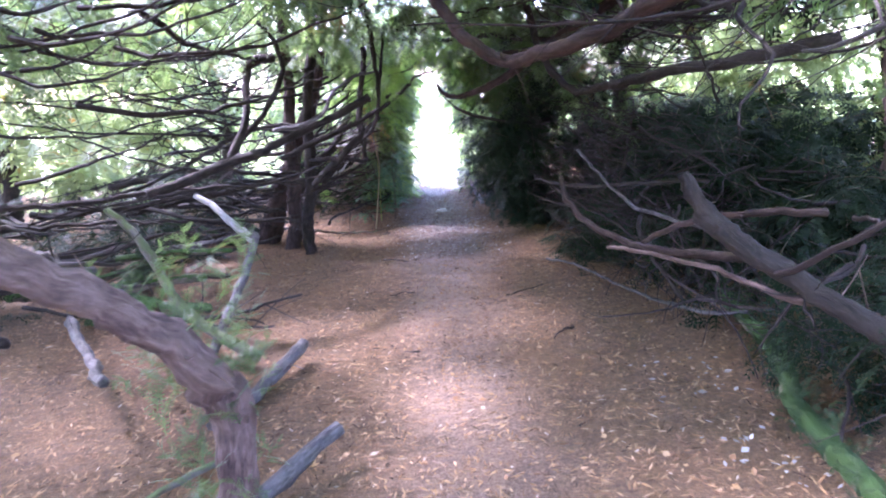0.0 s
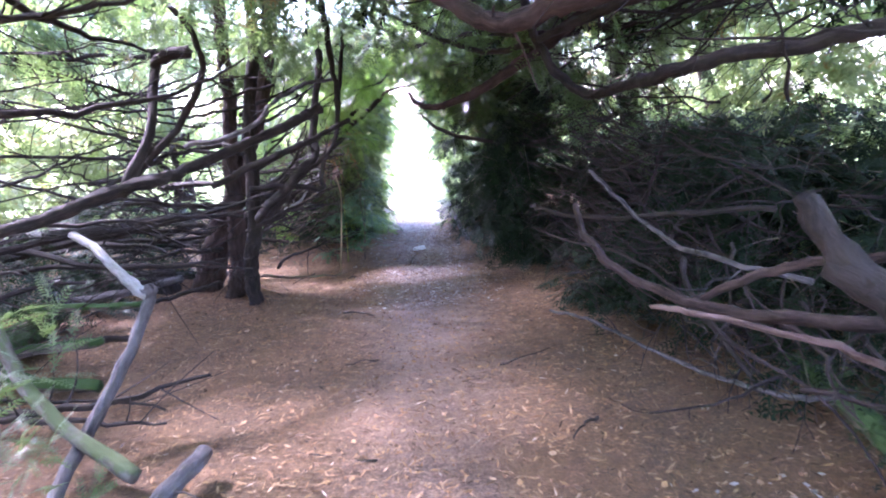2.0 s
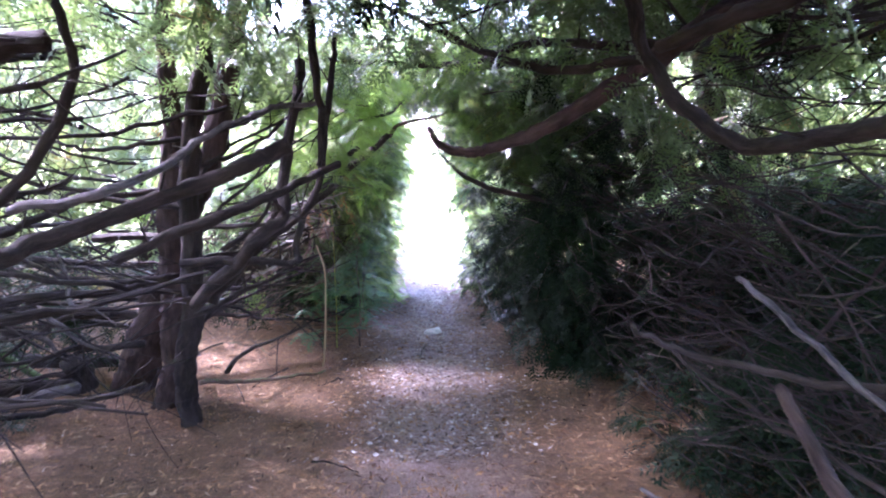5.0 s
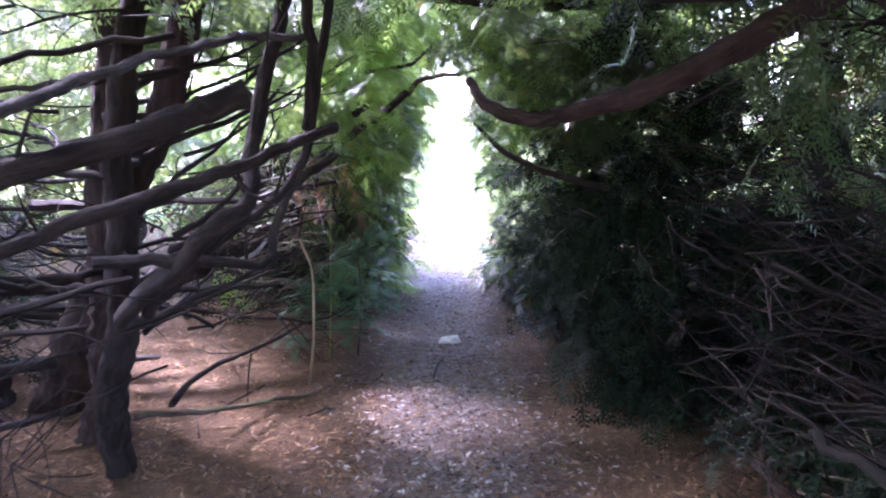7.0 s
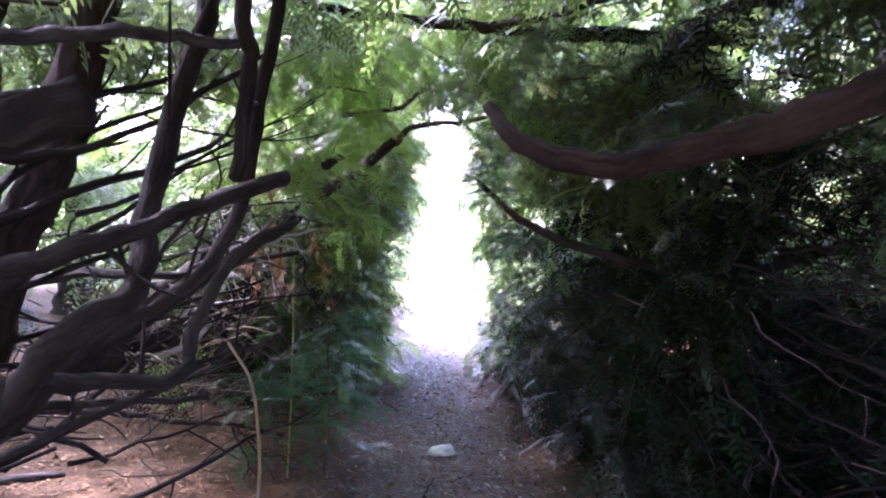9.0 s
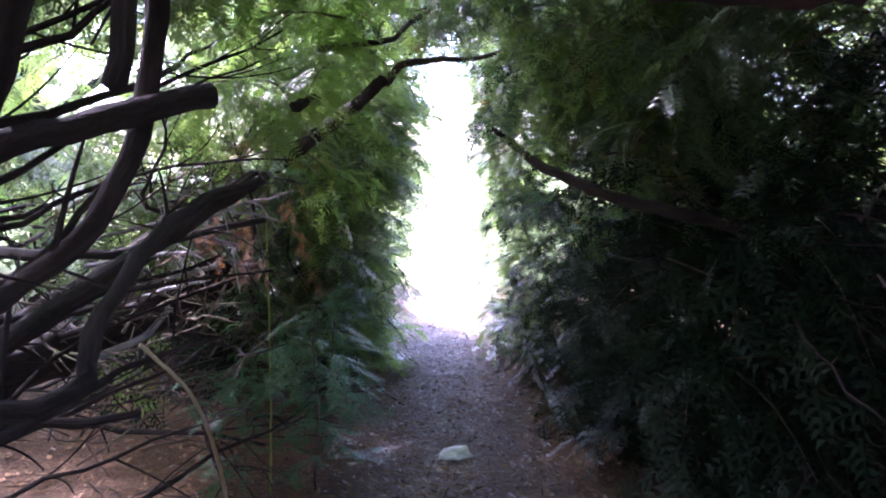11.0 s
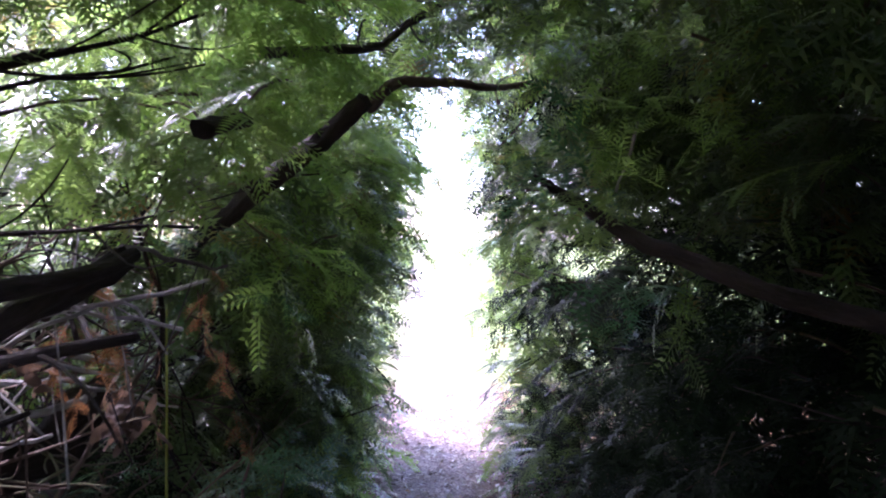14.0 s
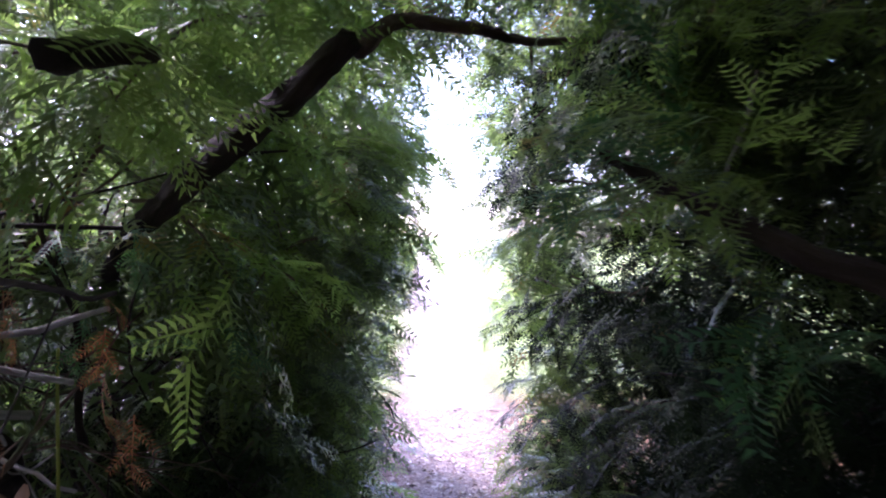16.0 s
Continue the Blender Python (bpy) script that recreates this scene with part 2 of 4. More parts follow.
def tube(line, radii, sides=8, rough=0.12, seed=0):
    """A tapering, uneven branch round a line: corners, faces, uv."""
    r = np.random.default_rng(seed)
    line, radii = np.asarray(line, float), np.asarray(radii, float)
    k = len(line)
    ways = np.gradient(line, axis=0)
    ways /= np.linalg.norm(ways, axis=1)[:, None] + 1e-9
    ref = np.array([0.31, 0.17, 0.93]) if abs(ways[:, 2]).mean() < 0.8 else np.array([0.95, 0.2, 0.1])
    s = np.cross(ways, ref)
    s /= np.linalg.norm(s, axis=1)[:, None] + 1e-9
    t = np.cross(ways, s)
    ang = np.linspace(0, 2 * np.pi, sides + 1)
    lobes = 1 + rough * (np.sin(2 * ang + r.uniform(0, 6)) * 0.6 + np.sin(3 * ang + r.uniform(0, 6)) * 0.5)
    knots = 1 + rough * r.normal(0, 0.55, (k, sides))
    knots = np.hstack([knots, knots[:, :1]])
    twist = np.linspace(0, r.uniform(-1, 1), k)[:, None]
    a = ang[None, :] + twist
    rad = radii[:, None] * lobes[None, :] * knots
    v = line[:, None, :] + rad[..., None] * (np.cos(a)[..., None] * s[:, None, :] + np.sin(a)[..., None] * t[:, None, :])
    step = np.concatenate([[0], np.cumsum(np.linalg.norm(np.diff(line, axis=0), axis=1))])
    w = max(2 * np.pi * radii.mean(), 0.02)
    uv = np.stack(np.broadcast_arrays(ang[None, :] / (2 * np.pi) * w, step[:, None]), -1).reshape(-1, 2) + r.uniform(0, 9, 2)
    v = v.reshape(-1, 3)
    i = np.arange(k - 1)[:, None] * (sides + 1) + np.arange(sides)[None, :]
    q = np.stack([i, i + 1, i + sides + 2, i + sides + 1], -1).reshape(-1, 4)
    # blunt ends
    ends_v, ends_q, ends_uv = [], [], []
    base = len(v)
    for ring, centre, flip in ((0, line[0] - ways[0] * radii[0] * 0.3, False), (k - 1, line[-1] + ways[-1] * radii[-1] * 0.5, True)):
        ends_v.append(centre)
        ends_uv.append((0, 0))
        c = base + len(ends_v) - 1
        for j in range(0, sides, 2):
            f = [ring * (sides + 1) + j, ring * (sides + 1) + j + 1, ring * (sides + 1) + min(j + 2, sides), c]
            ends_q.append(f if flip else f[::-1])
    return np.vstack([v, ends_v]), np.vstack([q, ends_q]), np.vstack([uv, ends_uv])


def join(pieces):
    vs, qs, us, n = [], [], [], 0
    for v, q, u in pieces:
        vs.append(v), qs.append(np.asarray(q) + n), us.append(u)
        n += len(v)
    return np.vstack(vs), np.vstack(qs), np.vstack(us)


def limb(name, points, r0, r1, material, parent, seed=0, sides=10, wobble=0.045, label="", stubs=0, rough=0.14):
    """One branch as a part: a bent line with knots, and a few broken twigs on it as its own parts."""
    r = np.random.default_rng(seed + 100)
    p = np.asarray(points, float)
    length = np.linalg.norm(np.diff(p, axis=0), axis=1).sum()
    n = max(8, int(length / 0.05))
    line = spline(p, n) + np.cumsum(r.normal(0, wobble * 0.12, (n, 3)), axis=0)
    radii = np.linspace(r0, r1, n) * (1 + 0.06 * np.sin(np.linspace(0, r.uniform(5, 12), n)))
    origin = np.array(parent.location)
    v, q, u = tube(line, radii, sides, rough, seed)
    ob = part(name, quad_mesh(name, v - origin, q, u, True), material, parent, label)
    for _ in range(stubs):
        i = r.integers(2, n - 2)
        d = r.normal(0, 1, 3)
        d /= np.linalg.norm(d)
        ln = r.uniform(0.08, 0.35)
        q = [line[i], line[i] + d * ln * 0.5, line[i] + d * ln + (0, 0, r.uniform(-0.08, 0.08))]
        v, q, u = tube(spline(q, 6), np.linspace(min(radii[i] * 0.35, 0.007), 0.002, 6), 5, 0.1, seed + i)
        part("twig", quad_mesh("twig", v - origin, q, u, True), material, ob)
    return ob


def boughs(starts, aims, lengths, bend, r0, seed, twigs=4):
    """Bare thin boughs as lists of pieces: each leaves its start along its aim and curves by bend, with side twigs."""
    r = np.random.default_rng(seed)
    out = []
    for s, a, ln, b, rad in zip(starts, aims, lengths, bend, r0):
        n = max(10, int(ln / 0.09))
        u = np.linspace(0, 1, n)[:, None]
        a = np.asarray(a) / np.linalg.norm(a)
        side = np.cross(a, (0, 0, 1))
        line = np.asarray(s) + a * ln * u + np.asarray(b) * u ** 2 * ln + side * 0.06 * ln * np.sin(u * r.uniform(3, 8) + r.uniform(0, 6))
        line += np.cumsum(r.normal(0, 0.011, (n, 3)), axis=0)
        radii = rad * (1 - 0.75 * u[:, 0])
        core = (np.abs(line[:, 0]) < np.interp(line[:, 1], (5, 9), (0.8, 0.35))) & (line[:, 2] < 1.75)
        near = (line[:, 0] > -0.35) & (line[:, 0] < np.interp(line[:, 1], (5, 9), (1.0, 0.45))) & (line[:, 2] < 2.0) & (line[:, 1] > 4.2)
        if core.any() or near.any():
            continue
        pieces = [tube(line, radii, 6, 0.1, r.integers(1 << 30))]
        for _ in range(twigs):
            i = r.integers(n // 4, n - 1)
            d = np.gradient(line, axis=0)[i]
            d = d / np.linalg.norm(d) + r.normal(0, 0.55, 3)
            d /= np.linalg.norm(d)
            tl = r.uniform(0.15, 0.5) * min(1, ln / 1.5)
            w = np.linspace(0, 1, 7)[:, None]
            tw = line[i] + d * tl * w + np.array([0, 0, r.uniform(-0.25, 0.3)]) * w ** 2 * tl + r.normal(0, 0.05, 3) * w ** 2
            pieces.append(tube(tw, np.linspace(max(radii[i] * 0.45, 0.003), 0.0018, 7), 4, 0.1, r.integers(1 << 30)))
        out.append(join(pieces))
    return out


# ---- foliage ----
def shoot_quads(base, way, side, length, pairs, needle, width, up):
    """Two rows of needles along a shoot: each a small blade."""
    v = []
    for i in range(pairs):
        f = (i + 0.7) / pairs
        p = base + way * length * f
        ln = needle * (1.0 - 0.45 * f ** 2)
        for s in (1, -1):
            d = side * s * 0.86 + way * 0.5 + up * 0.12
            d = d / np.linalg.norm(d)
            w = np.cross(d, up)
            w = w / (np.linalg.norm(w) + 1e-9) * width / 2
            v += [p - w * 0.4, p + d * ln * 0.4 + w, p + d * ln + up * -0.15 * ln - w * 0.3]
    w = side * width * 0.35
    v += [base - w, base + w, base + way * length]
    return v


def spray_template(shoots, pairs, length, needle, width):
    """A flat yew spray that grows along +y, with side shoots, face up +z."""
    v = []
    x, y, z = np.eye(3)
    v += shoot_quads(np.zeros(3), y, x, length, int(pairs * 1.5), needle, width, z)
    for i in range(shoots):
        f = 0.15 + 0.6 * i / max(shoots - 1, 1)
        s = 1 if i % 2 else -1
        way = (y * 0.75 + x * s * 0.66)
        way = way / np.linalg.norm(way)
        side = np.cross(way, z)
        droop = -0.08 * z
        v += shoot_quads(y * length * f, way + droop, side, length * 0.62 * (1 - 0.5 * f), pairs, needle, width, z)
    v = np.array(v)
    v[:, 2] -= 0.9 * (v[:, 1] ** 2 + 0.5 * v[:, 0] ** 2) / length * 0.35
    return v


NEAR_SPRAY = spray_template(3, 8, 0.23, 0.034, 0.0098)
MID_SPRAY = spray_template(3, 5, 0.26, 0.046, 0.016)
FAR_SPRAY = spray_template(2, 3, 0.34, 0.11, 0.045)


def sprays(template, origins, ways, scales, seed):
    """Copies of a spray laid at the origins along the ways, joined: corners and faces."""
    r = np.random.default_rng(seed)
    ways = ways / (np.linalg.norm(ways, axis=1)[:, None] + 1e-9)
    up = np.array([0, 0, 1.0]) + r.normal(0, 0.32, ways.shape)
    side = np.cross(ways, up)
    side /= np.linalg.norm(side, axis=1)[:, None] + 1e-9
    up = np.cross(side, ways)
    m = np.stack([side, ways, up], 1) * scales[:, None, None]
    v = np.einsum("tk,nkj->ntj", template, m) + origins[:, None, :]
    q = np.arange(v.shape[0] * v.shape[1]).reshape(-1, 3)
    return v.reshape(-1, 3), q


def branchlets(starts, ways, length, each, droop, seed):
    """Sprays along drooping branchlets: where each sits, its way, and thin twig tubes."""
    r = np.random.default_rng(seed)
    n = len(starts)
    ways = ways / np.linalg.norm(ways, axis=1)[:, None]
    u = (np.arange(each) + 0.5) / each
    ln = length * r.uniform(0.6, 1.3, n)
    line = starts[:, None, :] + ways[:, None, :] * (ln[:, None] * u)[..., None]
    line[..., 2] -= droop * (ln[:, None] * u[None, :] ** 2)
    side = np.cross(ways, (0, 0, 1.0))
    side /= np.linalg.norm(side, axis=1)[:, None] + 1e-9
    s = np.where(np.arange(each) % 2, 1.0, -1.0)[None, :, None]
    d = ways[:, None, :] * 0.7 + side[:, None, :] * s * 0.75 + r.normal(0, 0.22, line.shape)
    d[..., 2] -= 0.9 * droop * u[None, :]
    return line.reshape(-1, 3), d.reshape(-1, 3), (starts, ways, ln)


def mask(points, size, keep, seed):
    """True where a noise of that size lies above what leaves the share keep: clumps and gaps."""
    off = Vector((seed * 13.7, seed * 5.1, seed * 9.3))
    val = np.array([noise.noise(Vector(p) / size + off) for p in points])
    return val > np.quantile(val, 1 - keep)


def crown(parent, template, count, box, material, seed, keep=0.6, size=0.5, out=(0, 0, 0), each=9, length=0.55, droop=0.5, scale=1.0, hollow=None, name="crown", label="", twig=True):
    """A crown of branchlets with sprays in a box of the plan, in clumps; hollow(points) says which places stay clear."""
    r = np.random.default_rng(seed)
    lo, hi = np.array(box[0], float), np.array(box[1], float)
    starts = r.uniform(lo, hi, (count * 3, 3))
    starts = starts[mask(starts, size, keep, seed)]
    ways = r.normal(0, 1, starts.shape) * (1, 1, 0.35) + np.array(out)
    o, d, tw = branchlets(starts, ways, length, each, droop, seed + 1)
    ok = np.ones(len(o), bool) if hollow is None else ~hollow(o)
    whole = ok.reshape(-1, each)
    pick = whole.mean(1) > 0.55
    index = np.flatnonzero(pick)[:count]
    sel = np.zeros(len(starts), bool)
    sel[index] = True
    use = (whole & sel[:, None]).ravel()
    o, d = o[use], d[use]
    origin = np.array(parent.location)
    v, q = sprays(template, o, d, scale * r.uniform(0.75, 1.25, len(o)), seed + 2)
    ob = part(name, quad_mesh(name, v - origin, q), material, parent, label, "stuff")
    if twig:
        pieces = []
        for s, w, ln in zip(tw[0][sel], tw[1][sel], tw[2][sel]):
            u = np.linspace(-0.15, 0.95, 5)[:, None]
            line = s + w * ln * u
            line[:, 2] -= droop * ln * u[:, 0] * np.abs(u[:, 0])
            if hollow is None or not hollow(line).any():
                pieces.append(tube(line, np.linspace(0.006, 0.002, 5), 3, 0.0, 1))
        v, q, u = join(pieces)
        part("twigwork", quad_mesh("twigwork", v - origin, q, u, True), TWIG, parent, "", "stuff")
    return ob


def tunnel(points, slack=0.0):
    """The walked hollow under the trees: clear of leaves."""
    x, y, z = points[:, 0], points[:, 1], points[:, 2]
    left = np.interp(y, (-3, 7.6, 8.8, 9.5, 10.2, 14, 16), (2.6, 2.4, 1.4, 0.52, 0.36, 0.38, 0.9)) - slack
    right = np.interp(y, (-3, 2, 4.5, 5.7, 6.6, 7.7, 9.4, 11, 14, 16), (1.6, 1.6, 1.6, 1.25, 0.98, 0.72, 0.43, 0.37, 0.41, 0.9)) - slack
    top = np.interp(y, (-3, 3, 6, 7.5, 8.6, 9.5, 10.4, 14, 16), (2.2, 2.15, 2.05, 1.95, 1.8, 1.85, 4.5, 4.5, 4.5)) - slack
    side = np.where(x < 0, left, right)
    shrink = 1 - 0.78 * np.clip((z - 0.6) / 1.6, 0, 1) ** 1.5 * np.clip((y - 7.5) / 2, 0, 1)
    bow = top - 0.45 * (np.abs(x) / side) ** 2 * np.clip(9 - y, 0, 1)
    # two gaps in the canopy through which the sun reaches the boughs beside the path
    ray = np.array([math.sin(az) * math.cos(el), math.cos(az) * math.cos(el), math.sin(el)])
    sunny = np.zeros(len(points), bool)
    for foot, wide in (((-0.98, 8.2, 1.2), 0.27), ((-0.65, 8.3, 1.6), 0.18)):
        rel = points - np.array(foot)
        k = rel @ ray
        sunny |= (k > 0.25) & (np.linalg.norm(rel - k[:, None] * ray, axis=1) < wide)
    return ((np.abs(x) < side * shrink) & (z < bow)) | sunny


# ---- ground ----
def steps(lo, hi, fine, reach):
    a = list(np.arange(lo, hi + 1e-6, fine))
    up, down, d = [], [], fine
    p, q = hi, lo
    while p < reach:
        d *= 1.35
        p, q = p + d, q - d
        up.append(p), down.append(q)
    return np.array(down[::-1] + a + up)


def ground_height(x, y):
    near = np.exp(-((np.abs(x) / 9) ** 4)) * np.exp(-(((y - 6) / 13) ** 4))
    bump = np.array([noise.noise(Vector((a * 1.1, b * 1.1, 0.3))) * 0.035 + noise.noise(Vector((a * 4.0, b * 4.0, 1.3))) * 0.012 for a, b in zip(x, y)])
    bank = 0.12 * np.clip(np.abs(x) - 1.6, 0, 3) / 3
    return (bump * (0.35 + 0.65 * np.clip(np.abs(x) - 0.4, 0, 1)) + bank) * near


gx, gy = steps(-5, 5, 0.1, 900), steps(-3, 16, 0.1, 900)
X, Y = np.meshgrid(gx, gy)
Z = ground_height(X.ravel(), Y.ravel())
gi = np.arange(len(gy) - 1)[:, None] * len(gx) + np.arange(len(gx) - 1)[None, :]
gq = np.stack([gi, gi + 1, gi + len(gx) + 1, gi + len(gx)], -1).reshape(-1, 4)
ground = part("ground", quad_mesh("ground", np.stack([X.ravel(), Y.ravel(), Z], 1), gq, None, True), ground_material(), None, "orange-brown needle litter with a trodden grey path", "structure")


def litter(name, count, box, length, width, material, seed, label, spread=None):
    r = np.random.default_rng(seed)
    p = r.uniform(box[0], box[1], (count, 2))
    if spread:
        p[:, 0] = r.normal(spread[0], spread[1], count)
    a = r.uniform(0, np.pi, count)
    ln, w = length * r.uniform(0.4, 1.6, count), width * r.uniform(0.5, 1.6, count)
    d = np.stack([np.cos(a), np.sin(a), r.normal(0, 0.14, count)], 1)
    s = np.stack([-np.sin(a), np.cos(a), r.normal(0, 0.3, count)], 1)
    c = np.column_stack([p, ground_height(p[:, 0], p[:, 1]) + 0.006])
    v = np.stack([c - d * ln[:, None] / 2, c + s * w[:, None] / 2, c + d * ln[:, None] / 2, c - s * w[:, None] / 2], 1)
    ob = part(name, quad_mesh(name, v.reshape(-1, 3), np.arange(count * 4).reshape(-1, 4)), material, None, label, "stuff")
    return tagged(ob, category="leaf litter")


litter("fallen_needles", 42000, ((-3.2, 0.8), (1.9, 10.0)), 0.045, 0.008, LITTER, 3, "dry orange-brown yew needles strewn over the ground")
litter("fallen_leaves", 2000, ((-3.2, 0.8), (1.9, 10.5)), 0.034, 0.02, LITTER, 4, "small dry brown leaves scattered on needle litter")
litter("path_chips", 8000, ((-0.5, 6.3), (0.5, 12.5)), 0.034, 0.012, CHIPS, 5, "grey bark chips and twigs on the trodden path", (0.04, 0.26))
litter("pale_flakes", 90, ((0.6, 1.6), (2.0, 3.6)), 0.035, 0.02, island_material("pale_flake", [(0.0, (0.16, 0.13, 0.115)), (1.0, (0.36, 0.32, 0.3))]), 6, "pale dry leaf flakes beside the path", (1.25, 0.2))


# ---- the many-stemmed yew beside the hollow ----
yew = thing("yew_tree", (-1.35, 6.95, 0), "many-stemmed yew with bare low boughs beside the path", "tree", "yew trees")
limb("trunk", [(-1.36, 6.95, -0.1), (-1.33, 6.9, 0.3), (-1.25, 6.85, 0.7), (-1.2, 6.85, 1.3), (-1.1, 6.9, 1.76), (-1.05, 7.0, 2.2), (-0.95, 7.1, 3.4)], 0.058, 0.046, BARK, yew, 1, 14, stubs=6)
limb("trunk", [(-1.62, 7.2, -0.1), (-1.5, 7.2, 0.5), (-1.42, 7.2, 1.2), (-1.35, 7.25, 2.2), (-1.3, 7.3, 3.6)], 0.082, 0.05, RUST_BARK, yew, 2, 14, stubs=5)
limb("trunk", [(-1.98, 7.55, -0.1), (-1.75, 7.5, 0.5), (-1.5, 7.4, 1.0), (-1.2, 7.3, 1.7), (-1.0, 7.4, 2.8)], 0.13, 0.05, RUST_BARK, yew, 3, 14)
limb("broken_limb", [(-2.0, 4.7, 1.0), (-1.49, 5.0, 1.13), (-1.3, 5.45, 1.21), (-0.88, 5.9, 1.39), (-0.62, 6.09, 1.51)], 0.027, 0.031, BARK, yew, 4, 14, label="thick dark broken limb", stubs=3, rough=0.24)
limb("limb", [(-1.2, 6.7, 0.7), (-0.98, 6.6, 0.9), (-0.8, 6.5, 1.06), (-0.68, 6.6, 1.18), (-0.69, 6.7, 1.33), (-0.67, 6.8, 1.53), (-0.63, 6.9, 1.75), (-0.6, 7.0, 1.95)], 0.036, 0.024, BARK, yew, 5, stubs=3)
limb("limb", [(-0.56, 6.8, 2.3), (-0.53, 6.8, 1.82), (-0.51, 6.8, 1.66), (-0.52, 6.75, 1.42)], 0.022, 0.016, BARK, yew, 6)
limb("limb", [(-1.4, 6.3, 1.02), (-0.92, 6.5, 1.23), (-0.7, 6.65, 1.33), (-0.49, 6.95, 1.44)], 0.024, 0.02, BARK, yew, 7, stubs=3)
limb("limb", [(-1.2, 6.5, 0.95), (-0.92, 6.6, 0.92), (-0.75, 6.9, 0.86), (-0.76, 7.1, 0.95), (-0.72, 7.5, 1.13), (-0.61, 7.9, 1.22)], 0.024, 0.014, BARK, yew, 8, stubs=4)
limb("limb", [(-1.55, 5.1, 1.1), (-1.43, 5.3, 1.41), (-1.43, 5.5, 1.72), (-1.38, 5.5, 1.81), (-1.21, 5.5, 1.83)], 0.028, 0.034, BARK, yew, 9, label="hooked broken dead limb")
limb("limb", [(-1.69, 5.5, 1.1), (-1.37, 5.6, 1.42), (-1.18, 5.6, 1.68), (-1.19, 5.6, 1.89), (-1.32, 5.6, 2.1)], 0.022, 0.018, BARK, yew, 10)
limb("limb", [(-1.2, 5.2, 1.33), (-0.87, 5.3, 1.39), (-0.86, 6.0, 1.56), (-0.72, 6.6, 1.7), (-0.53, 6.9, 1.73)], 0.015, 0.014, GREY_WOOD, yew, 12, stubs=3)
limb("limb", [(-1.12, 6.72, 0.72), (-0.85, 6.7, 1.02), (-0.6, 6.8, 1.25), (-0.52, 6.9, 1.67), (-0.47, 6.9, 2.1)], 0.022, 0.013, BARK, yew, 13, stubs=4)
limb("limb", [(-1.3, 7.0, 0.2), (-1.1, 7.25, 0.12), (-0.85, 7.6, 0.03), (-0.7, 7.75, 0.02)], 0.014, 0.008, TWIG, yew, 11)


def bough_parts(parent, starts, aims, lengths, bend, radii, seed, material, twigs=5):
    origin = np.array(parent.location)
    for v, q, u in boughs(starts, aims, lengths, bend, radii, seed, twigs):
        part("bough", quad_mesh("bough", v - origin, q, u, True), material, parent)


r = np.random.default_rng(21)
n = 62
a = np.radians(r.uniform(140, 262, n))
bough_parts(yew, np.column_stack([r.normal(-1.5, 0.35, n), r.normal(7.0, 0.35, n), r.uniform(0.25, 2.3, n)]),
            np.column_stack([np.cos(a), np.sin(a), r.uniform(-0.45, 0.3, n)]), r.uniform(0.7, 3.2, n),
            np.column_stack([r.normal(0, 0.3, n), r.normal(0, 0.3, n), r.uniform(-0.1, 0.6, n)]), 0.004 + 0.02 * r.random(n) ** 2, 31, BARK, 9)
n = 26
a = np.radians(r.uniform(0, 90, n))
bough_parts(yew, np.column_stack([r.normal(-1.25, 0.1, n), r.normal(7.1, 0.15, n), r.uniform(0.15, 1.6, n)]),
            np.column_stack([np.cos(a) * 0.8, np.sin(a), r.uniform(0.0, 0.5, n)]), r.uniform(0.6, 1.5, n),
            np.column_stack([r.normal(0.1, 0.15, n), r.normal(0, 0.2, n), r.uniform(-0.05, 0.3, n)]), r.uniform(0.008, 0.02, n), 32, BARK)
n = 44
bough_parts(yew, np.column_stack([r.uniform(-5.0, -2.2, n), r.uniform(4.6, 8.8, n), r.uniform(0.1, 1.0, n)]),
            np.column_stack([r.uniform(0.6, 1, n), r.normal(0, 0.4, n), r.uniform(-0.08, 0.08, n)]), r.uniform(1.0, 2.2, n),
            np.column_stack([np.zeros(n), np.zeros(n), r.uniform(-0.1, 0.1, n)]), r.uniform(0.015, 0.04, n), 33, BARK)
crown(yew, MID_SPRAY, 290, ((-4.6, 4.6, 2.1), (0.3, 8.6, 3.4)), YEW, 41, 0.45, 0.5, (0, 0, -0.1), hollow=tunnel)
crown(yew, NEAR_SPRAY, 85, ((-2.0, 7.4, 1.4), (-0.3, 8.8, 2.4)), YEW, 42, 0.6, 0.5, (0.3, -0.2, -0.2), hollow=tunnel)

# unseen high canopy, added to keep sun off the ground on the left
crown(yew, FAR_SPRAY, 50, ((-4.5, 6.5, 2.7), (-2.2, 10.0, 3.6)), YEW, 46, 0.6, 0.5, (0, 0, -0.1), hollow=tunnel)
crown(yew, MID_SPRAY, 130, ((-4.8, 4.8, 0.0), (-2.5, 9.5, 0.8)), YEW_SHADED, 43, 0.6, 0.4, (0, 0, 0.1))
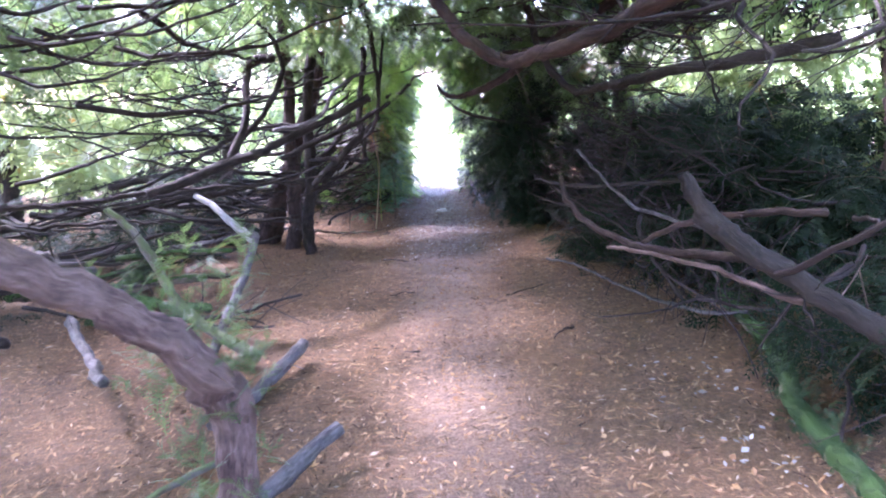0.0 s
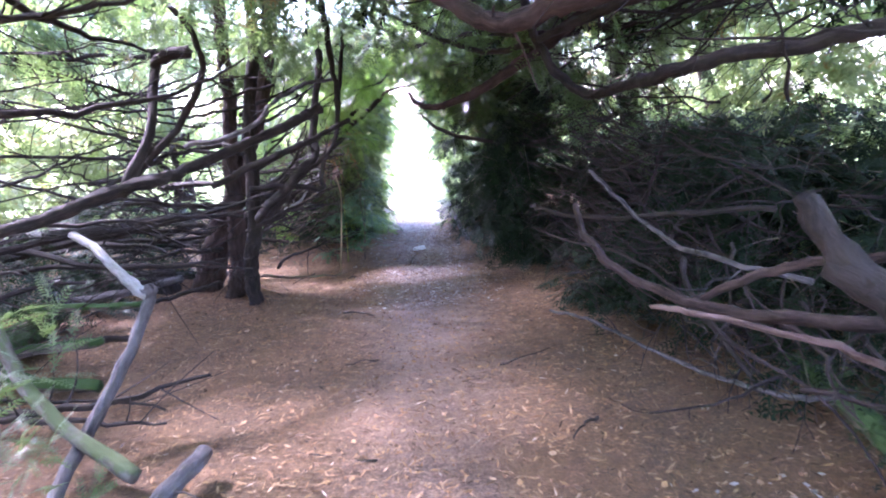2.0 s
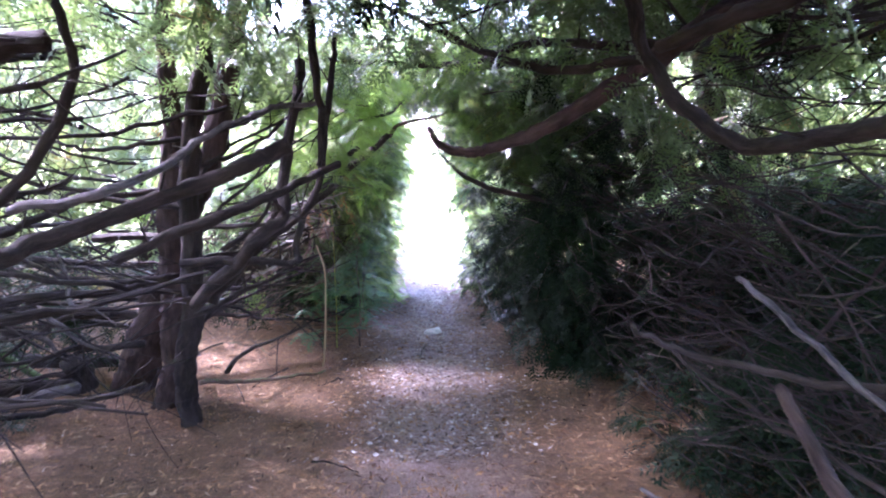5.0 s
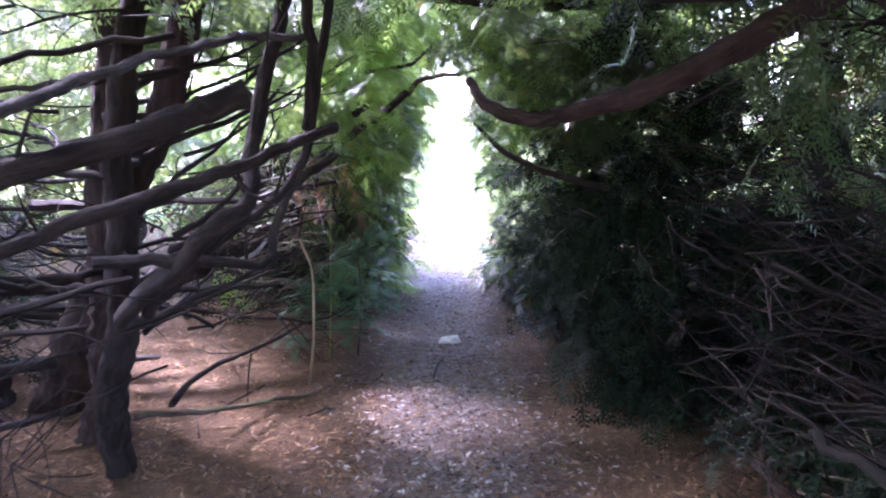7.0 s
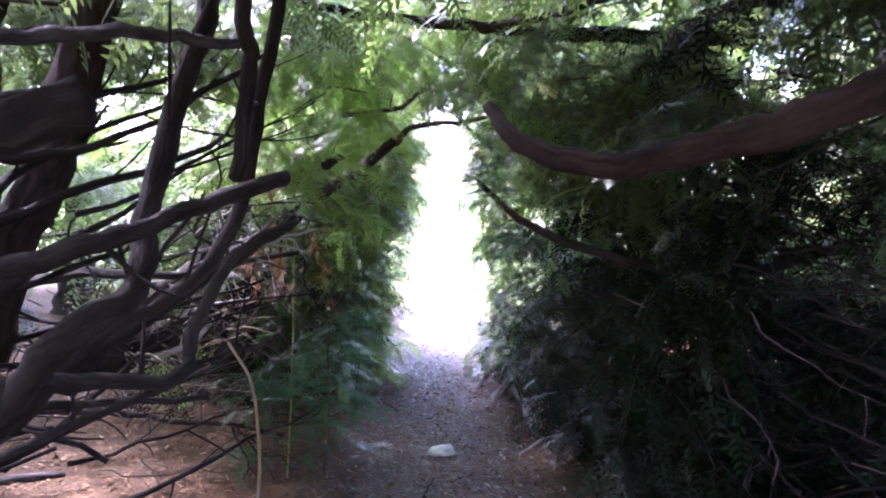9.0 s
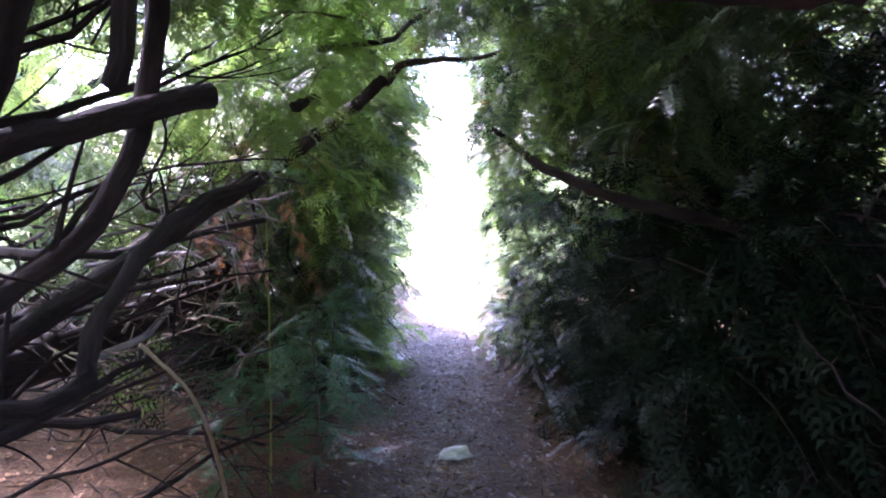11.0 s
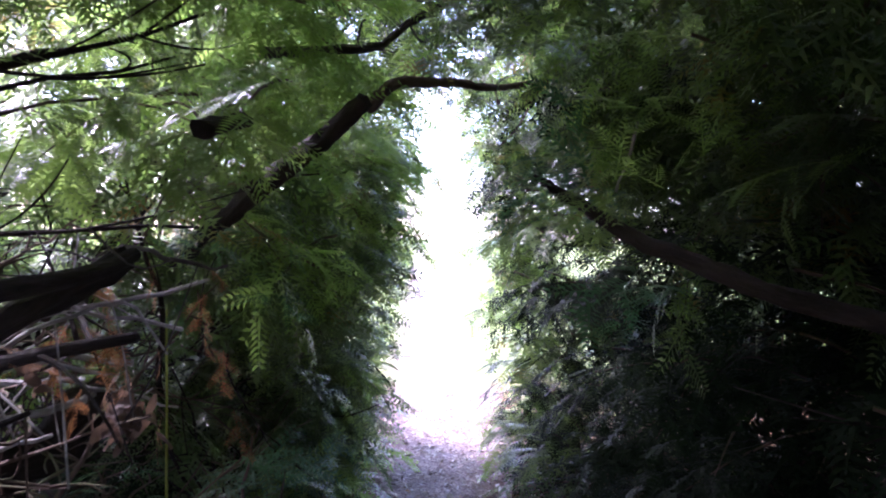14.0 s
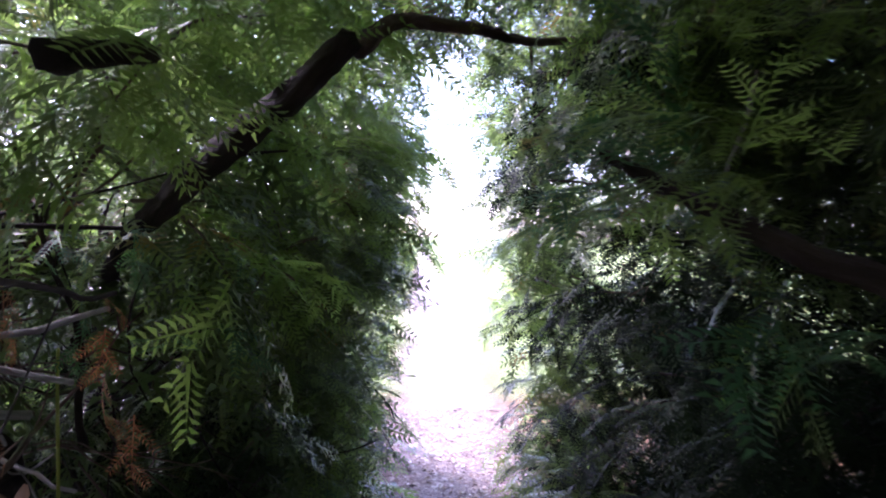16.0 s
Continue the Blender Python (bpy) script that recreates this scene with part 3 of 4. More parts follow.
# ---- the yew behind the hedge wall ----
hedge_yew = thing("yew_tree", (-1.9, 11.0, 0), "dense dark-green yew leaning over the path", "tree", "yew trees")
limb("trunk", [(-2.0, 11.0, -0.1), (-1.9, 11.0, 0.8), (-1.75, 10.9, 1.8), (-1.6, 10.8, 3.2)], 0.13, 0.07, BARK, hedge_yew, 51, 12, stubs=5)
limb("limb", [(-1.85, 10.9, 0.9), (-1.3, 9.9, 1.05), (-0.85, 8.9, 1.2), (-0.65, 8.55, 1.3), (-0.55, 8.46, 1.37), (-0.36, 8.36, 1.5), (-0.24, 8.32, 1.6)], 0.02, 0.023, BARK, hedge_yew, 52, 12, 0.012, "dark slanting limb beside the path", 3, 0.2)
limb("limb", [(-0.25, 8.34, 1.58), (-0.2, 8.47, 1.67), (-0.08, 8.62, 1.71), (0.03, 8.75, 1.73), (0.14, 8.9, 1.76), (0.4, 9.2, 1.85), (0.9, 9.6, 2.0)], 0.014, 0.009, RED_BARK, hedge_yew, 53, 10, 0.012, "brown limb arching over the path", 2)
limb("limb", [(-0.5, 8.35, 1.7), (-0.32, 8.45, 1.75), (-0.21, 8.52, 1.8), (-0.12, 8.6, 1.88), (0.05, 8.9, 2.05)], 0.013, 0.009, GREY_WOOD, hedge_yew, 54, stubs=6)
limb("limb", [(-1.1, 7.2, 0.85), (-0.84, 7.6, 1.07), (-0.75, 7.75, 1.15), (-0.64, 7.92, 1.255)], 0.024, 0.024, BARK, hedge_yew, 49, 12, 0.02, "dark broken limb end", 3, 0.22)
limb("limb", [(-0.5, 7.93, 1.462), (-0.485, 8.0, 1.48), (-0.46, 8.08, 1.5)], 0.018, 0.014, BARK, hedge_yew, 48, 12, 0.01, "dark broken stub", 0, 0.22)
limb("limb", [(-1.9, 7.9, 0.4), (-1.5, 8.2, 0.6), (-1.15, 8.5, 0.77), (-0.91, 8.72, 0.92)], 0.05, 0.07, BARK, hedge_yew, 55, stubs=3, rough=0.3)
limb("limb", [(-1.5, 8.0, 0.7), (-1.22, 8.3, 0.89), (-1.14, 8.7, 1.05), (-1.03, 9.0, 1.28)], 0.045, 0.05, BARK, hedge_yew, 56, stubs=3)
# strip along the opening: its light is put into the brighter needles
crown(hedge_yew, NEAR_SPRAY, 130, ((-0.62, 9.5, 0.15), (-0.2, 11.2, 1.9)), YEW_LIT, 57, 0.8, 0.3, (0.5, -0.4, 0.0), 8, 0.45, 0.3, 1.0, tunnel)
crown(hedge_yew, NEAR_SPRAY, 60, ((-1.3, 9.4, 0.3), (-0.5, 10.1, 1.35)), YEW, 47, 0.75, 0.3, (0.4, -0.4, 0.0), 8, 0.42, 0.35, 1.0, tunnel)
crown(hedge_yew, MID_SPRAY, 130, ((-1.2, 9.8, 0.2), (-0.15, 11.1, 2.4)), YEW, 58, 0.8, 0.35, (0.4, -0.2, 0.0), 9, 0.55, 0.35, 1.0, tunnel)
crown(hedge_yew, NEAR_SPRAY, 130, ((-1.5, 7.7, 1.3), (0.0, 9.2, 2.3)), YEW_LIT, 59, 0.45, 0.3, (0.2, -0.5, -0.1), 7, 0.5, 0.4, 1.0, tunnel)
crown(hedge_yew, NEAR_SPRAY, 80, ((-0.8, 9.0, 1.95), (0.9, 10.2, 2.7)), YEW, 67, 0.8, 0.4, (0, -0.3, -0.3), 8, 0.45, 0.5, 1.0, tunnel)
crown(hedge_yew, NEAR_SPRAY, 95, ((-1.2, 8.3, 1.75), (1.2, 9.6, 2.5)), YEW_LIT, 60, 0.6, 0.6, (0, -0.3, -0.3), 9, 0.55, 0.5, 1.0, tunnel)


def clear_way(points):
    """The middle of the path, where the arch of leaves stays open."""
    x, y, z = points[:, 0], points[:, 1], points[:, 2]
    return (np.abs(x + 0.02) < np.interp(z, (0.8, 1.6, 2.0), (0.42, 0.32, 0.24))) & (z < 2.05)


crown(hedge_yew, NEAR_SPRAY, 24, ((-1.35, 8.35, 1.15), (-0.4, 9.3, 2.05)), YEW_LIT, 64, 0.6, 0.3, (0.3, -0.5, 0.1), 8, 0.42, 0.45, 1.0, clear_way)
crown(hedge_yew, NEAR_SPRAY, 20, ((-1.2, 8.2, 1.45), (-0.35, 8.9, 2.1)), YEW_LIT, 65, 0.5, 0.25, (0.3, -0.6, 0.1), 8, 0.4, 0.45, 1.0, clear_way)
crown(hedge_yew, MID_SPRAY, 30, ((-1.55, 8.7, 1.0), (-0.7, 9.4, 2.1)), YEW, 66, 0.7, 0.35, (0.2, -0.4, 0.0), 9, 0.5, 0.4, 1.0, clear_way)
crown(hedge_yew, MID_SPRAY, 130, ((-2.0, 9.6, 0.0), (-0.75, 10.8, 1.1)), YEW_SHADED, 62, 0.7, 0.4, (0.2, -0.2, 0.0), hollow=tunnel)
n = 70
bough_parts(hedge_yew, np.column_stack([r.uniform(-1.7, -0.9, n), r.uniform(7.9, 9.0, n), r.uniform(0.1, 1.2, n)]),
            np.column_stack([r.uniform(0.2, 1.0, n), r.normal(0.1, 0.6, n), r.normal(0.1, 0.3, n)]), r.uniform(0.3, 0.7, n),
            np.column_stack([np.zeros(n), np.zeros(n), r.uniform(-0.3, 0.3, n)]), r.uniform(0.003, 0.007, n), 50, TWIG, 4)
n = 90
bough_parts(hedge_yew, np.column_stack([r.uniform(-2.2, -0.8, n), r.uniform(8.3, 10.2, n), r.uniform(0.05, 1.2, n)]),
            np.column_stack([r.normal(0.3, 0.6, n), r.normal(-0.5, 0.5, n), r.normal(0.1, 0.25, n)]), r.uniform(0.4, 1.0, n),
            np.column_stack([np.zeros(n), np.zeros(n), r.uniform(-0.1, 0.35, n)]), r.uniform(0.004, 0.012, n), 61, BARK, 4)

crown(hedge_yew, MID_SPRAY, 24, ((-2.4, 9.2, 0.9), (-1.2, 11.0, 2.4)), YEW_LIT, 63, 0.4, 0.35, (0, -0.2, 0.0), 9, 0.5, 0.35)

# ---- the yew over the near stretch ----
over_yew = thing("yew_tree", (3.5, 5.1, 0), "broad yew with drooping boughs over the path", "tree", "yew trees")
limb("trunk", [(3.5, 5.1, -0.1), (3.4, 5.0, 0.8), (3.2, 4.9, 1.7), (3.0, 4.8, 3.5)], 0.17, 0.09, RED_BARK, over_yew, 71, 14, stubs=4)
limb("limb", [(2.6, 4.4, 2.3), (1.8, 3.0, 2.05), (1.13, 3.05, 1.9), (0.72, 3.32, 1.75), (0.36, 3.55, 1.66), (0.1, 3.8, 1.84), (-0.05, 4.1, 2.15)], 0.058, 0.026, RUST_BARK, over_yew, 72, stubs=5)
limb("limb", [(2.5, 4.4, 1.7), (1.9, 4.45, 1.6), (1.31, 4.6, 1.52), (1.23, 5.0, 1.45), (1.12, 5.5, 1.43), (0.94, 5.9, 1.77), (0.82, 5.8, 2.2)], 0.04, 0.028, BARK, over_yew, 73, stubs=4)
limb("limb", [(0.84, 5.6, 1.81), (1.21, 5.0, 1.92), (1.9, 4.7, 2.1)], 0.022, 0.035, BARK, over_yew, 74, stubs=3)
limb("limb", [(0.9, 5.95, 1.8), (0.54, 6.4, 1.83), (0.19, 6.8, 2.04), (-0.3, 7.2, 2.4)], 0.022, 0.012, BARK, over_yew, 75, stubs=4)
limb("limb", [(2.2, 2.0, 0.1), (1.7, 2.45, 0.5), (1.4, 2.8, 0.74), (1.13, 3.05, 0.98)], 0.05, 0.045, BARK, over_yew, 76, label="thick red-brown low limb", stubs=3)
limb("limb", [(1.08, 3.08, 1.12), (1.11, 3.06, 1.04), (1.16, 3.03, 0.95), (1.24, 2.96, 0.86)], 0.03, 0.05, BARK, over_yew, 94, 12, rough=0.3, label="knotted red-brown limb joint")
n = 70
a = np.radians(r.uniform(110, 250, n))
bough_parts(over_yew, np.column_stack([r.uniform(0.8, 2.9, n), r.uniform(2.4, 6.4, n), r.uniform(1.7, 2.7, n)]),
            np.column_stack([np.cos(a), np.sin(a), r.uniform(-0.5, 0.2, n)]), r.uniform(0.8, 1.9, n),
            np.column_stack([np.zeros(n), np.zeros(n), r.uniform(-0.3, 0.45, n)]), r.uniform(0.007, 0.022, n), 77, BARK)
n = 80
a = np.radians(r.uniform(140, 215, n))
bough_parts(over_yew, np.column_stack([r.uniform(1.6, 3.6, n), r.uniform(3.0, 7.6, n), r.uniform(2.0, 2.9, n)]),
            np.column_stack([np.cos(a), np.sin(a), r.uniform(-0.9, -0.45, n)]), r.uniform(1.2, 2.6, n),
            np.column_stack([r.normal(0, 0.1, n), r.normal(0, 0.15, n), r.uniform(0.35, 0.75, n)]), 0.006 + 0.016 * r.random(n) ** 2, 80, BARK, 7)
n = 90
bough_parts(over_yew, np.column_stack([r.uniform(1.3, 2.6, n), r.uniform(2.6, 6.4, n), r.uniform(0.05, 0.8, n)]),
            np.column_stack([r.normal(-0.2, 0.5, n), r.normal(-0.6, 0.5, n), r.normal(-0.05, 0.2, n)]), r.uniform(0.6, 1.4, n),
            np.column_stack([np.zeros(n), np.zeros(n), r.uniform(-0.2, 0.2, n)]), r.uniform(0.005, 0.016, n), 97, DEAD_TWIG_SHADED, 6)
# three unseen canopy layers, added to shade the ground and the right bank
crown(over_yew, FAR_SPRAY, 70, ((-6.2, 2.4, 2.7), (-3.4, 7.0, 3.8)), YEW, 39, 0.7, 0.5, (0, 0, -0.1))
crown(over_yew, FAR_SPRAY, 380, ((-4.5, -2.0, 2.75), (4.5, 5.0, 3.8)), YEW, 98, 0.75, 0.5, (0, 0, -0.1), hollow=tunnel)
crown(over_yew, MID_SPRAY, 60, ((-1.6, 3.6, 2.35), (0.8, 6.0, 3.4)), YEW, 99, 0.6, 0.4, (0, 0, -0.1), hollow=tunnel)
crown(over_yew, MID_SPRAY, 160, ((-0.1, 0.8, 2.2), (4.2, 7.4, 3.8)), YEW_LIT, 78, 0.42, 0.5, (0, 0, -0.1), hollow=tunnel)
crown(over_yew, MID_SPRAY, 200, ((1.6, 2.2, 0.0), (3.6, 6.6, 0.9)), YEW_SHADED, 79, 0.7, 0.6, (-0.2, -0.2, -0.2), hollow=tunnel)

# ---- the dark yew on the shaded side ----
dark_yew = thing("yew_tree", (2.4, 8.6, 0), "dense yew with shade-dark needles and a tangle of dead twigs", "tree", "yew trees")
limb("trunk", [(2.5, 8.6, -0.1), (2.4, 8.6, 0.9), (2.2, 8.5, 1.9), (2.1, 8.5, 3.5)], 0.17, 0.09, BARK, dark_yew, 81, 14, stubs=4)
limb("limb", [(2.5, 5.2, 2.55), (1.6, 5.75, 2.2), (1.02, 6.05, 1.84), (0.82, 6.1, 1.71), (0.6, 6.18, 1.57), (0.42, 6.25, 1.49), (0.3, 6.3, 1.45), (0.2, 6.34, 1.45), (0.11, 6.44, 1.49), (0.07, 6.58, 1.56)], 0.042, 0.014, RUST_BARK, dark_yew, 82, 14, 0.015, "thick dark limb sagging over the path", 0, 0.2)
limb("limb", [(2.2, 8.0, 1.9), (1.5, 6.6, 1.95), (1.0, 6.1, 1.9), (0.55, 6.6, 1.97), (0.34, 7.4, 1.98), (0.1, 8.0, 2.05)], 0.035, 0.012, BARK, dark_yew, 83, stubs=1)
limb("limb", [(-0.83, 8.0, 2.12), (-0.38, 8.0, 2.04), (0.2, 8.0, 1.98), (0.7, 8.1, 2.0), (1.6, 8.4, 2.1)], 0.012, 0.035, BARK, dark_yew, 84, stubs=2)
limb("limb", [(2.1, 8.5, 2.3), (1.17, 8.0, 2.17), (0.94, 8.3, 2.06), (0.66, 8.6, 1.85)], 0.03, 0.012, BARK, dark_yew, 85, stubs=4)
limb("limb", [(0.13, 8.34, 1.43), (0.17, 8.26, 1.4), (0.24, 8.1, 1.33), (0.35, 7.96, 1.26), (0.6, 7.87, 1.17), (1.2, 8.0, 1.1), (2.2, 8.5, 1.3)], 0.007, 0.024, BARK, dark_yew, 86, 12, 0.015, "dark limb with lit tip beside the path", 0)
n = 120
bough_parts(dark_yew, np.column_stack([r.uniform(0.9, 2.4, n), r.uniform(4.6, 9.6, n), r.uniform(0.05, 1.5, n)]),
            np.column_stack([r.normal(-0.5, 0.5, n), r.normal(-0.2, 0.7, n), r.normal(0.0, 0.3, n)]), r.uniform(0.5, 1.2, n),
            np.column_stack([np.zeros(n), np.zeros(n), r.uniform(-0.2, 0.3, n)]), r.uniform(0.004, 0.012, n), 87, BARK, 5)
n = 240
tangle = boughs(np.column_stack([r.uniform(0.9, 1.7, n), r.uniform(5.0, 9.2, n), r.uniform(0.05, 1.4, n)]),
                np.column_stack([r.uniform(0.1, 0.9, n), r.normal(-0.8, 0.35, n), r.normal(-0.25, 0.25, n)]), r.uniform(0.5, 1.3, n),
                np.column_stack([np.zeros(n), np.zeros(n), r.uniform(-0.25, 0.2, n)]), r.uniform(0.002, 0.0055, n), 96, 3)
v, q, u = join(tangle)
part("twigwork", quad_mesh("twigwork", v - np.array(dark_yew.location), q, u, True), DEAD_TWIG_SHADED, dark_yew, "tangle of dead brown twigs", "stuff")
# unseen canopy layers overhead, added to block sun from the right wall
crown(dark_yew, FAR_SPRAY, 40, ((-0.4, 7.0, 2.75), (1.1, 8.2, 3.4)), YEW, 35, 0.9, 0.4, (0, 0, -0.1), hollow=tunnel)
crown(dark_yew, FAR_SPRAY, 110, ((1.0, 7.4, 3.0), (3.6, 10.0, 3.7)), YEW_SHADED, 40, 0.7, 0.5, (0, 0, -0.1), hollow=tunnel)
crown(dark_yew, FAR_SPRAY, 200, ((-1.4, 5.0, 2.8), (3.6, 7.4, 3.6)), YEW_SHADED, 100, 0.85, 0.5, (0, 0, -0.1), hollow=tunnel)
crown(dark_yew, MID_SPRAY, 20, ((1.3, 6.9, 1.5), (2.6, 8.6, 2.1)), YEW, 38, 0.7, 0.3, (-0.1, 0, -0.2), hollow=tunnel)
crown(dark_yew, MID_SPRAY, 80, ((1.15, 7.6, 1.2), (2.4, 9.6, 2.2)), YEW_SHADED, 95, 0.6, 0.4, (-0.3, -0.3, -0.1), hollow=tunnel)
# two low near-black layers added over lit ground, standing in for its shade
crown(dark_yew, MID_SPRAY, 80, ((1.05, 5.2, 0.0), (1.8, 8.8, 0.35)), YEW_SHADED, 37, 0.8, 0.3, (0.0, -0.2, -0.1), 8, 0.35, 0.4, 1.0, tunnel)
crown(dark_yew, FAR_SPRAY, 120, ((2.1, 5.0, 0.0), (4.4, 10.8, 1.1)), YEW_SHADED, 33, 0.9, 0.5, (0, 0, -0.1))
crown(dark_yew, MID_SPRAY, 130, ((1.75, 5.8, 0.0), (3.4, 10.2, 1.3)), YEW_SHADED, 88, 0.8, 0.35, (-0.4, -0.3, -0.1), 9, 0.5, 0.4, 1.0, tunnel)
# same brighter strip at the opening, light put into the needle colour
crown(dark_yew, NEAR_SPRAY, 60, ((0.25, 9.6, 0.0), (0.6, 11.2, 1.9)), YEW_LIT, 70, 0.8, 0.3, (-0.5, -0.4, 0.0), 8, 0.4, 0.3, 1.0, tunnel)
# two dark filler layers, added to block the bright ground behind
crown(dark_yew, MID_SPRAY, 90, ((0.6, 7.7, 0.0), (1.4, 9.2, 1.3)), YEW_SHADED, 68, 0.8, 0.3, (-0.2, -0.2, 0.0), 8, 0.38, 0.4, 1.0, tunnel)
crown(dark_yew, MID_SPRAY, 60, ((0.9, 9.0, 0.0), (1.8, 11.0, 1.4)), YEW_SHADED, 32, 0.9, 0.3, (-0.2, -0.2, 0.0), 8, 0.45, 0.4, 1.2, tunnel)
crown(dark_yew, NEAR_SPRAY, 180, ((0.35, 8.7, 0.0), (1.4, 11.2, 2.2)), YEW_SHADED, 89, 0.8, 0.3, (-0.5, -0.4, 0.0), 9, 0.45, 0.3, 1.0, tunnel)
crown(dark_yew, NEAR_SPRAY, 110, ((0.12, 7.8, 1.35), (1.2, 9.2, 2.3)), YEW, 90, 0.6, 0.4, (-0.4, -0.3, -0.1), 9, 0.42, 0.4, 1.0, tunnel)
crown(dark_yew, MID_SPRAY, 150, ((0.15, 10.0, 0.2), (2.4, 11.1, 2.6)), YEW, 91, 0.8, 0.35, (-0.4, -0.2, 0.0), 9, 0.55, 0.35, 1.0, tunnel)
crown(dark_yew, MID_SPRAY, 130, ((0.3, 6.2, 2.1), (3.4, 10.0, 2.9)), YEW, 92, 0.45, 0.6, (0, -0.2, -0.3), 9, 0.55, 0.5, 1.0, tunnel)

# dark back layer, added to keep light off the shaded side
crown(dark_yew, MID_SPRAY, 110, ((2.8, 7.2, 0.0), (4.4, 11.0, 1.3)), YEW_SHADED, 93, 0.9, 0.6, (0, 0, 0), 9, 0.7, 0.3, 1.8)

# ---- the yew over the start ----
near_yew = thing("yew_tree", (-3.6, 2.6, 0), "spreading yew with long bare boughs near the ground", "tree", "yew trees")
limb("trunk", [(-3.7, 2.6, -0.1), (-3.6, 2.6, 0.9), (-3.4, 2.7, 2.0), (-3.3, 2.8, 3.6)], 0.18, 0.09, RED_BARK, near_yew, 101, 14, stubs=4)
n = 60
a = np.radians(r.uniform(-30, 75, n))
bough_parts(near_yew, np.column_stack([r.uniform(-3.6, -1.6, n), r.uniform(2.2, 4.2, n), r.uniform(1.6, 2.6, n)]),
            np.column_stack([np.cos(a), np.sin(a), r.uniform(-0.5, 0.0, n)]), r.uniform(1.0, 2.4, n),
            np.column_stack([np.zeros(n), np.zeros(n), r.uniform(0.2, 0.6, n)]), r.uniform(0.007, 0.02, n), 102, BARK)
crown(near_yew, MID_SPRAY, 220, ((-4.4, -1.0, 2.1), (0.2, 5.2, 3.8)), YEW, 103, 0.5, 0.5, (0, 0, -0.1), hollow=tunnel)

# ---- yews further off, all round ----
def far_yew(at, size, count, seed, material, shade="sunlit-toned yellow-green yew beyond the boughs"):
    tree = thing("yew_tree", (*at, 0), shade, "tree", "yews further off")
    x, y = at
    limb("trunk", [(x, y, -0.1), (x + 0.1, y, 1.0), (x - 0.1, y + 0.1, 2.2), (x, y, size[2] * 0.8)], 0.16, 0.05, BARK, tree, seed, 8, stubs=6)
    for k in range(5):
        b = k * 1.3 + seed
        limb("limb", [(x, y, 0.8 + 0.35 * k), (x + math.cos(b) * size[0] * 0.5, y + math.sin(b) * size[1] * 0.5, 1.1 + 0.45 * k), (x + math.cos(b) * size[0], y + math.sin(b) * size[1], 1.2 + 0.6 * k)], 0.05, 0.015, BARK, tree, seed + k, 6)
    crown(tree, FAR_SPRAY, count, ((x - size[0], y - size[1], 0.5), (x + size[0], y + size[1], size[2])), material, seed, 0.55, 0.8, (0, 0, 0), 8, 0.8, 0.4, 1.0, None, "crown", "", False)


far_yew((-6.0, 4.5), (1.6, 2.0, 4.6), 150, 111, FAR_SUNLIT)
far_yew((-5.6, 9.0), (1.6, 2.2, 4.6), 150, 112, FAR_SUNLIT)
far_yew((-5.2, 13.0), (1.9, 2.0, 4.6), 150, 113, FAR_SUNLIT)
far_yew((-3.4, 11.6), (1.2, 1.3, 3.2), 80, 124, FAR_SUNLIT)
far_yew((-9.5, 8.0), (2.2, 3.5, 6.0), 150, 114, FAR_SUNLIT)
far_yew((-8.5, 13.5), (2.5, 2.5, 6.0), 150, 115, FAR_SUNLIT)
far_yew((5.6, 3.5), (1.7, 2.2, 4.6), 260, 116, FAR_SUNLIT)
far_yew((5.2, 8.0), (1.7, 2.4, 4.6), 300, 117, FAR_SUNLIT)
far_yew((4.4, 11.5), (1.6, 2.0, 4.6), 260, 118, FAR_SUNLIT)
far_yew((9.0, 6.0), (2.2, 4.0, 6.0), 200, 119, FAR_SUNLIT)
# unseen trees, added behind the start to close off the light there
far_yew((-3.5, -3.5), (2.4, 1.8, 4.6), 200, 120, FAR_SUNLIT, "green yew added behind the start, out of view")
far_yew((0.4, -4.6), (2.2, 1.6, 4.6), 200, 121, FAR_SUNLIT, "green yew added behind the start, out of view")
far_yew((4.0, -3.0), (2.2, 2.2, 4.6), 200, 122, FAR_SUNLIT, "green yew added behind the start, out of view")
# also unseen: added beside the start to enclose it
far_yew((-6.5, 0.0), (2.0, 2.0, 4.6), 200, 123, FAR_SUNLIT)

# ---- fallen wood and small things ----
stump = thing("dead_sapling", (-0.88, 2.3, 0), "broken red-barked sapling with green shoots", "dead wood")
limb("stem", [(-0.9, 2.3, -0.1), (-0.88, 2.3, 0.15), (-0.85, 2.3, 0.48), (-0.86, 2.25, 0.6)], 0.078, 0.07, RED_BARK, stump, 131, 16, 0.05, rough=0.16)
limb("limb", [(-0.85, 2.3, 0.5), (-0.9, 2.15, 0.72), (-1.08, 2.0, 0.98), (-1.29, 1.9, 1.19), (-1.7, 1.7, 1.5)], 0.07, 0.065, RED_BARK, stump, 132, 16, 0.07, rough=0.18, label="flaking pink-brown limb", stubs=5)


def shoots(parent, count, box, template, material, seed, scale=1.0, way=(0, 0, 0.8)):
    rr = np.random.default_rng(seed)
    o = rr.uniform(box[0], box[1], (count, 3))
    d = rr.normal(0, 0.5, (count, 3)) + np.array(way)
    v, q = sprays(template, o, d, scale * rr.uniform(0.6, 1.3, count), seed)
    return part("foliage", quad_mesh("foliage", v - np.array(parent.location), q), material, parent, "", "stuff")


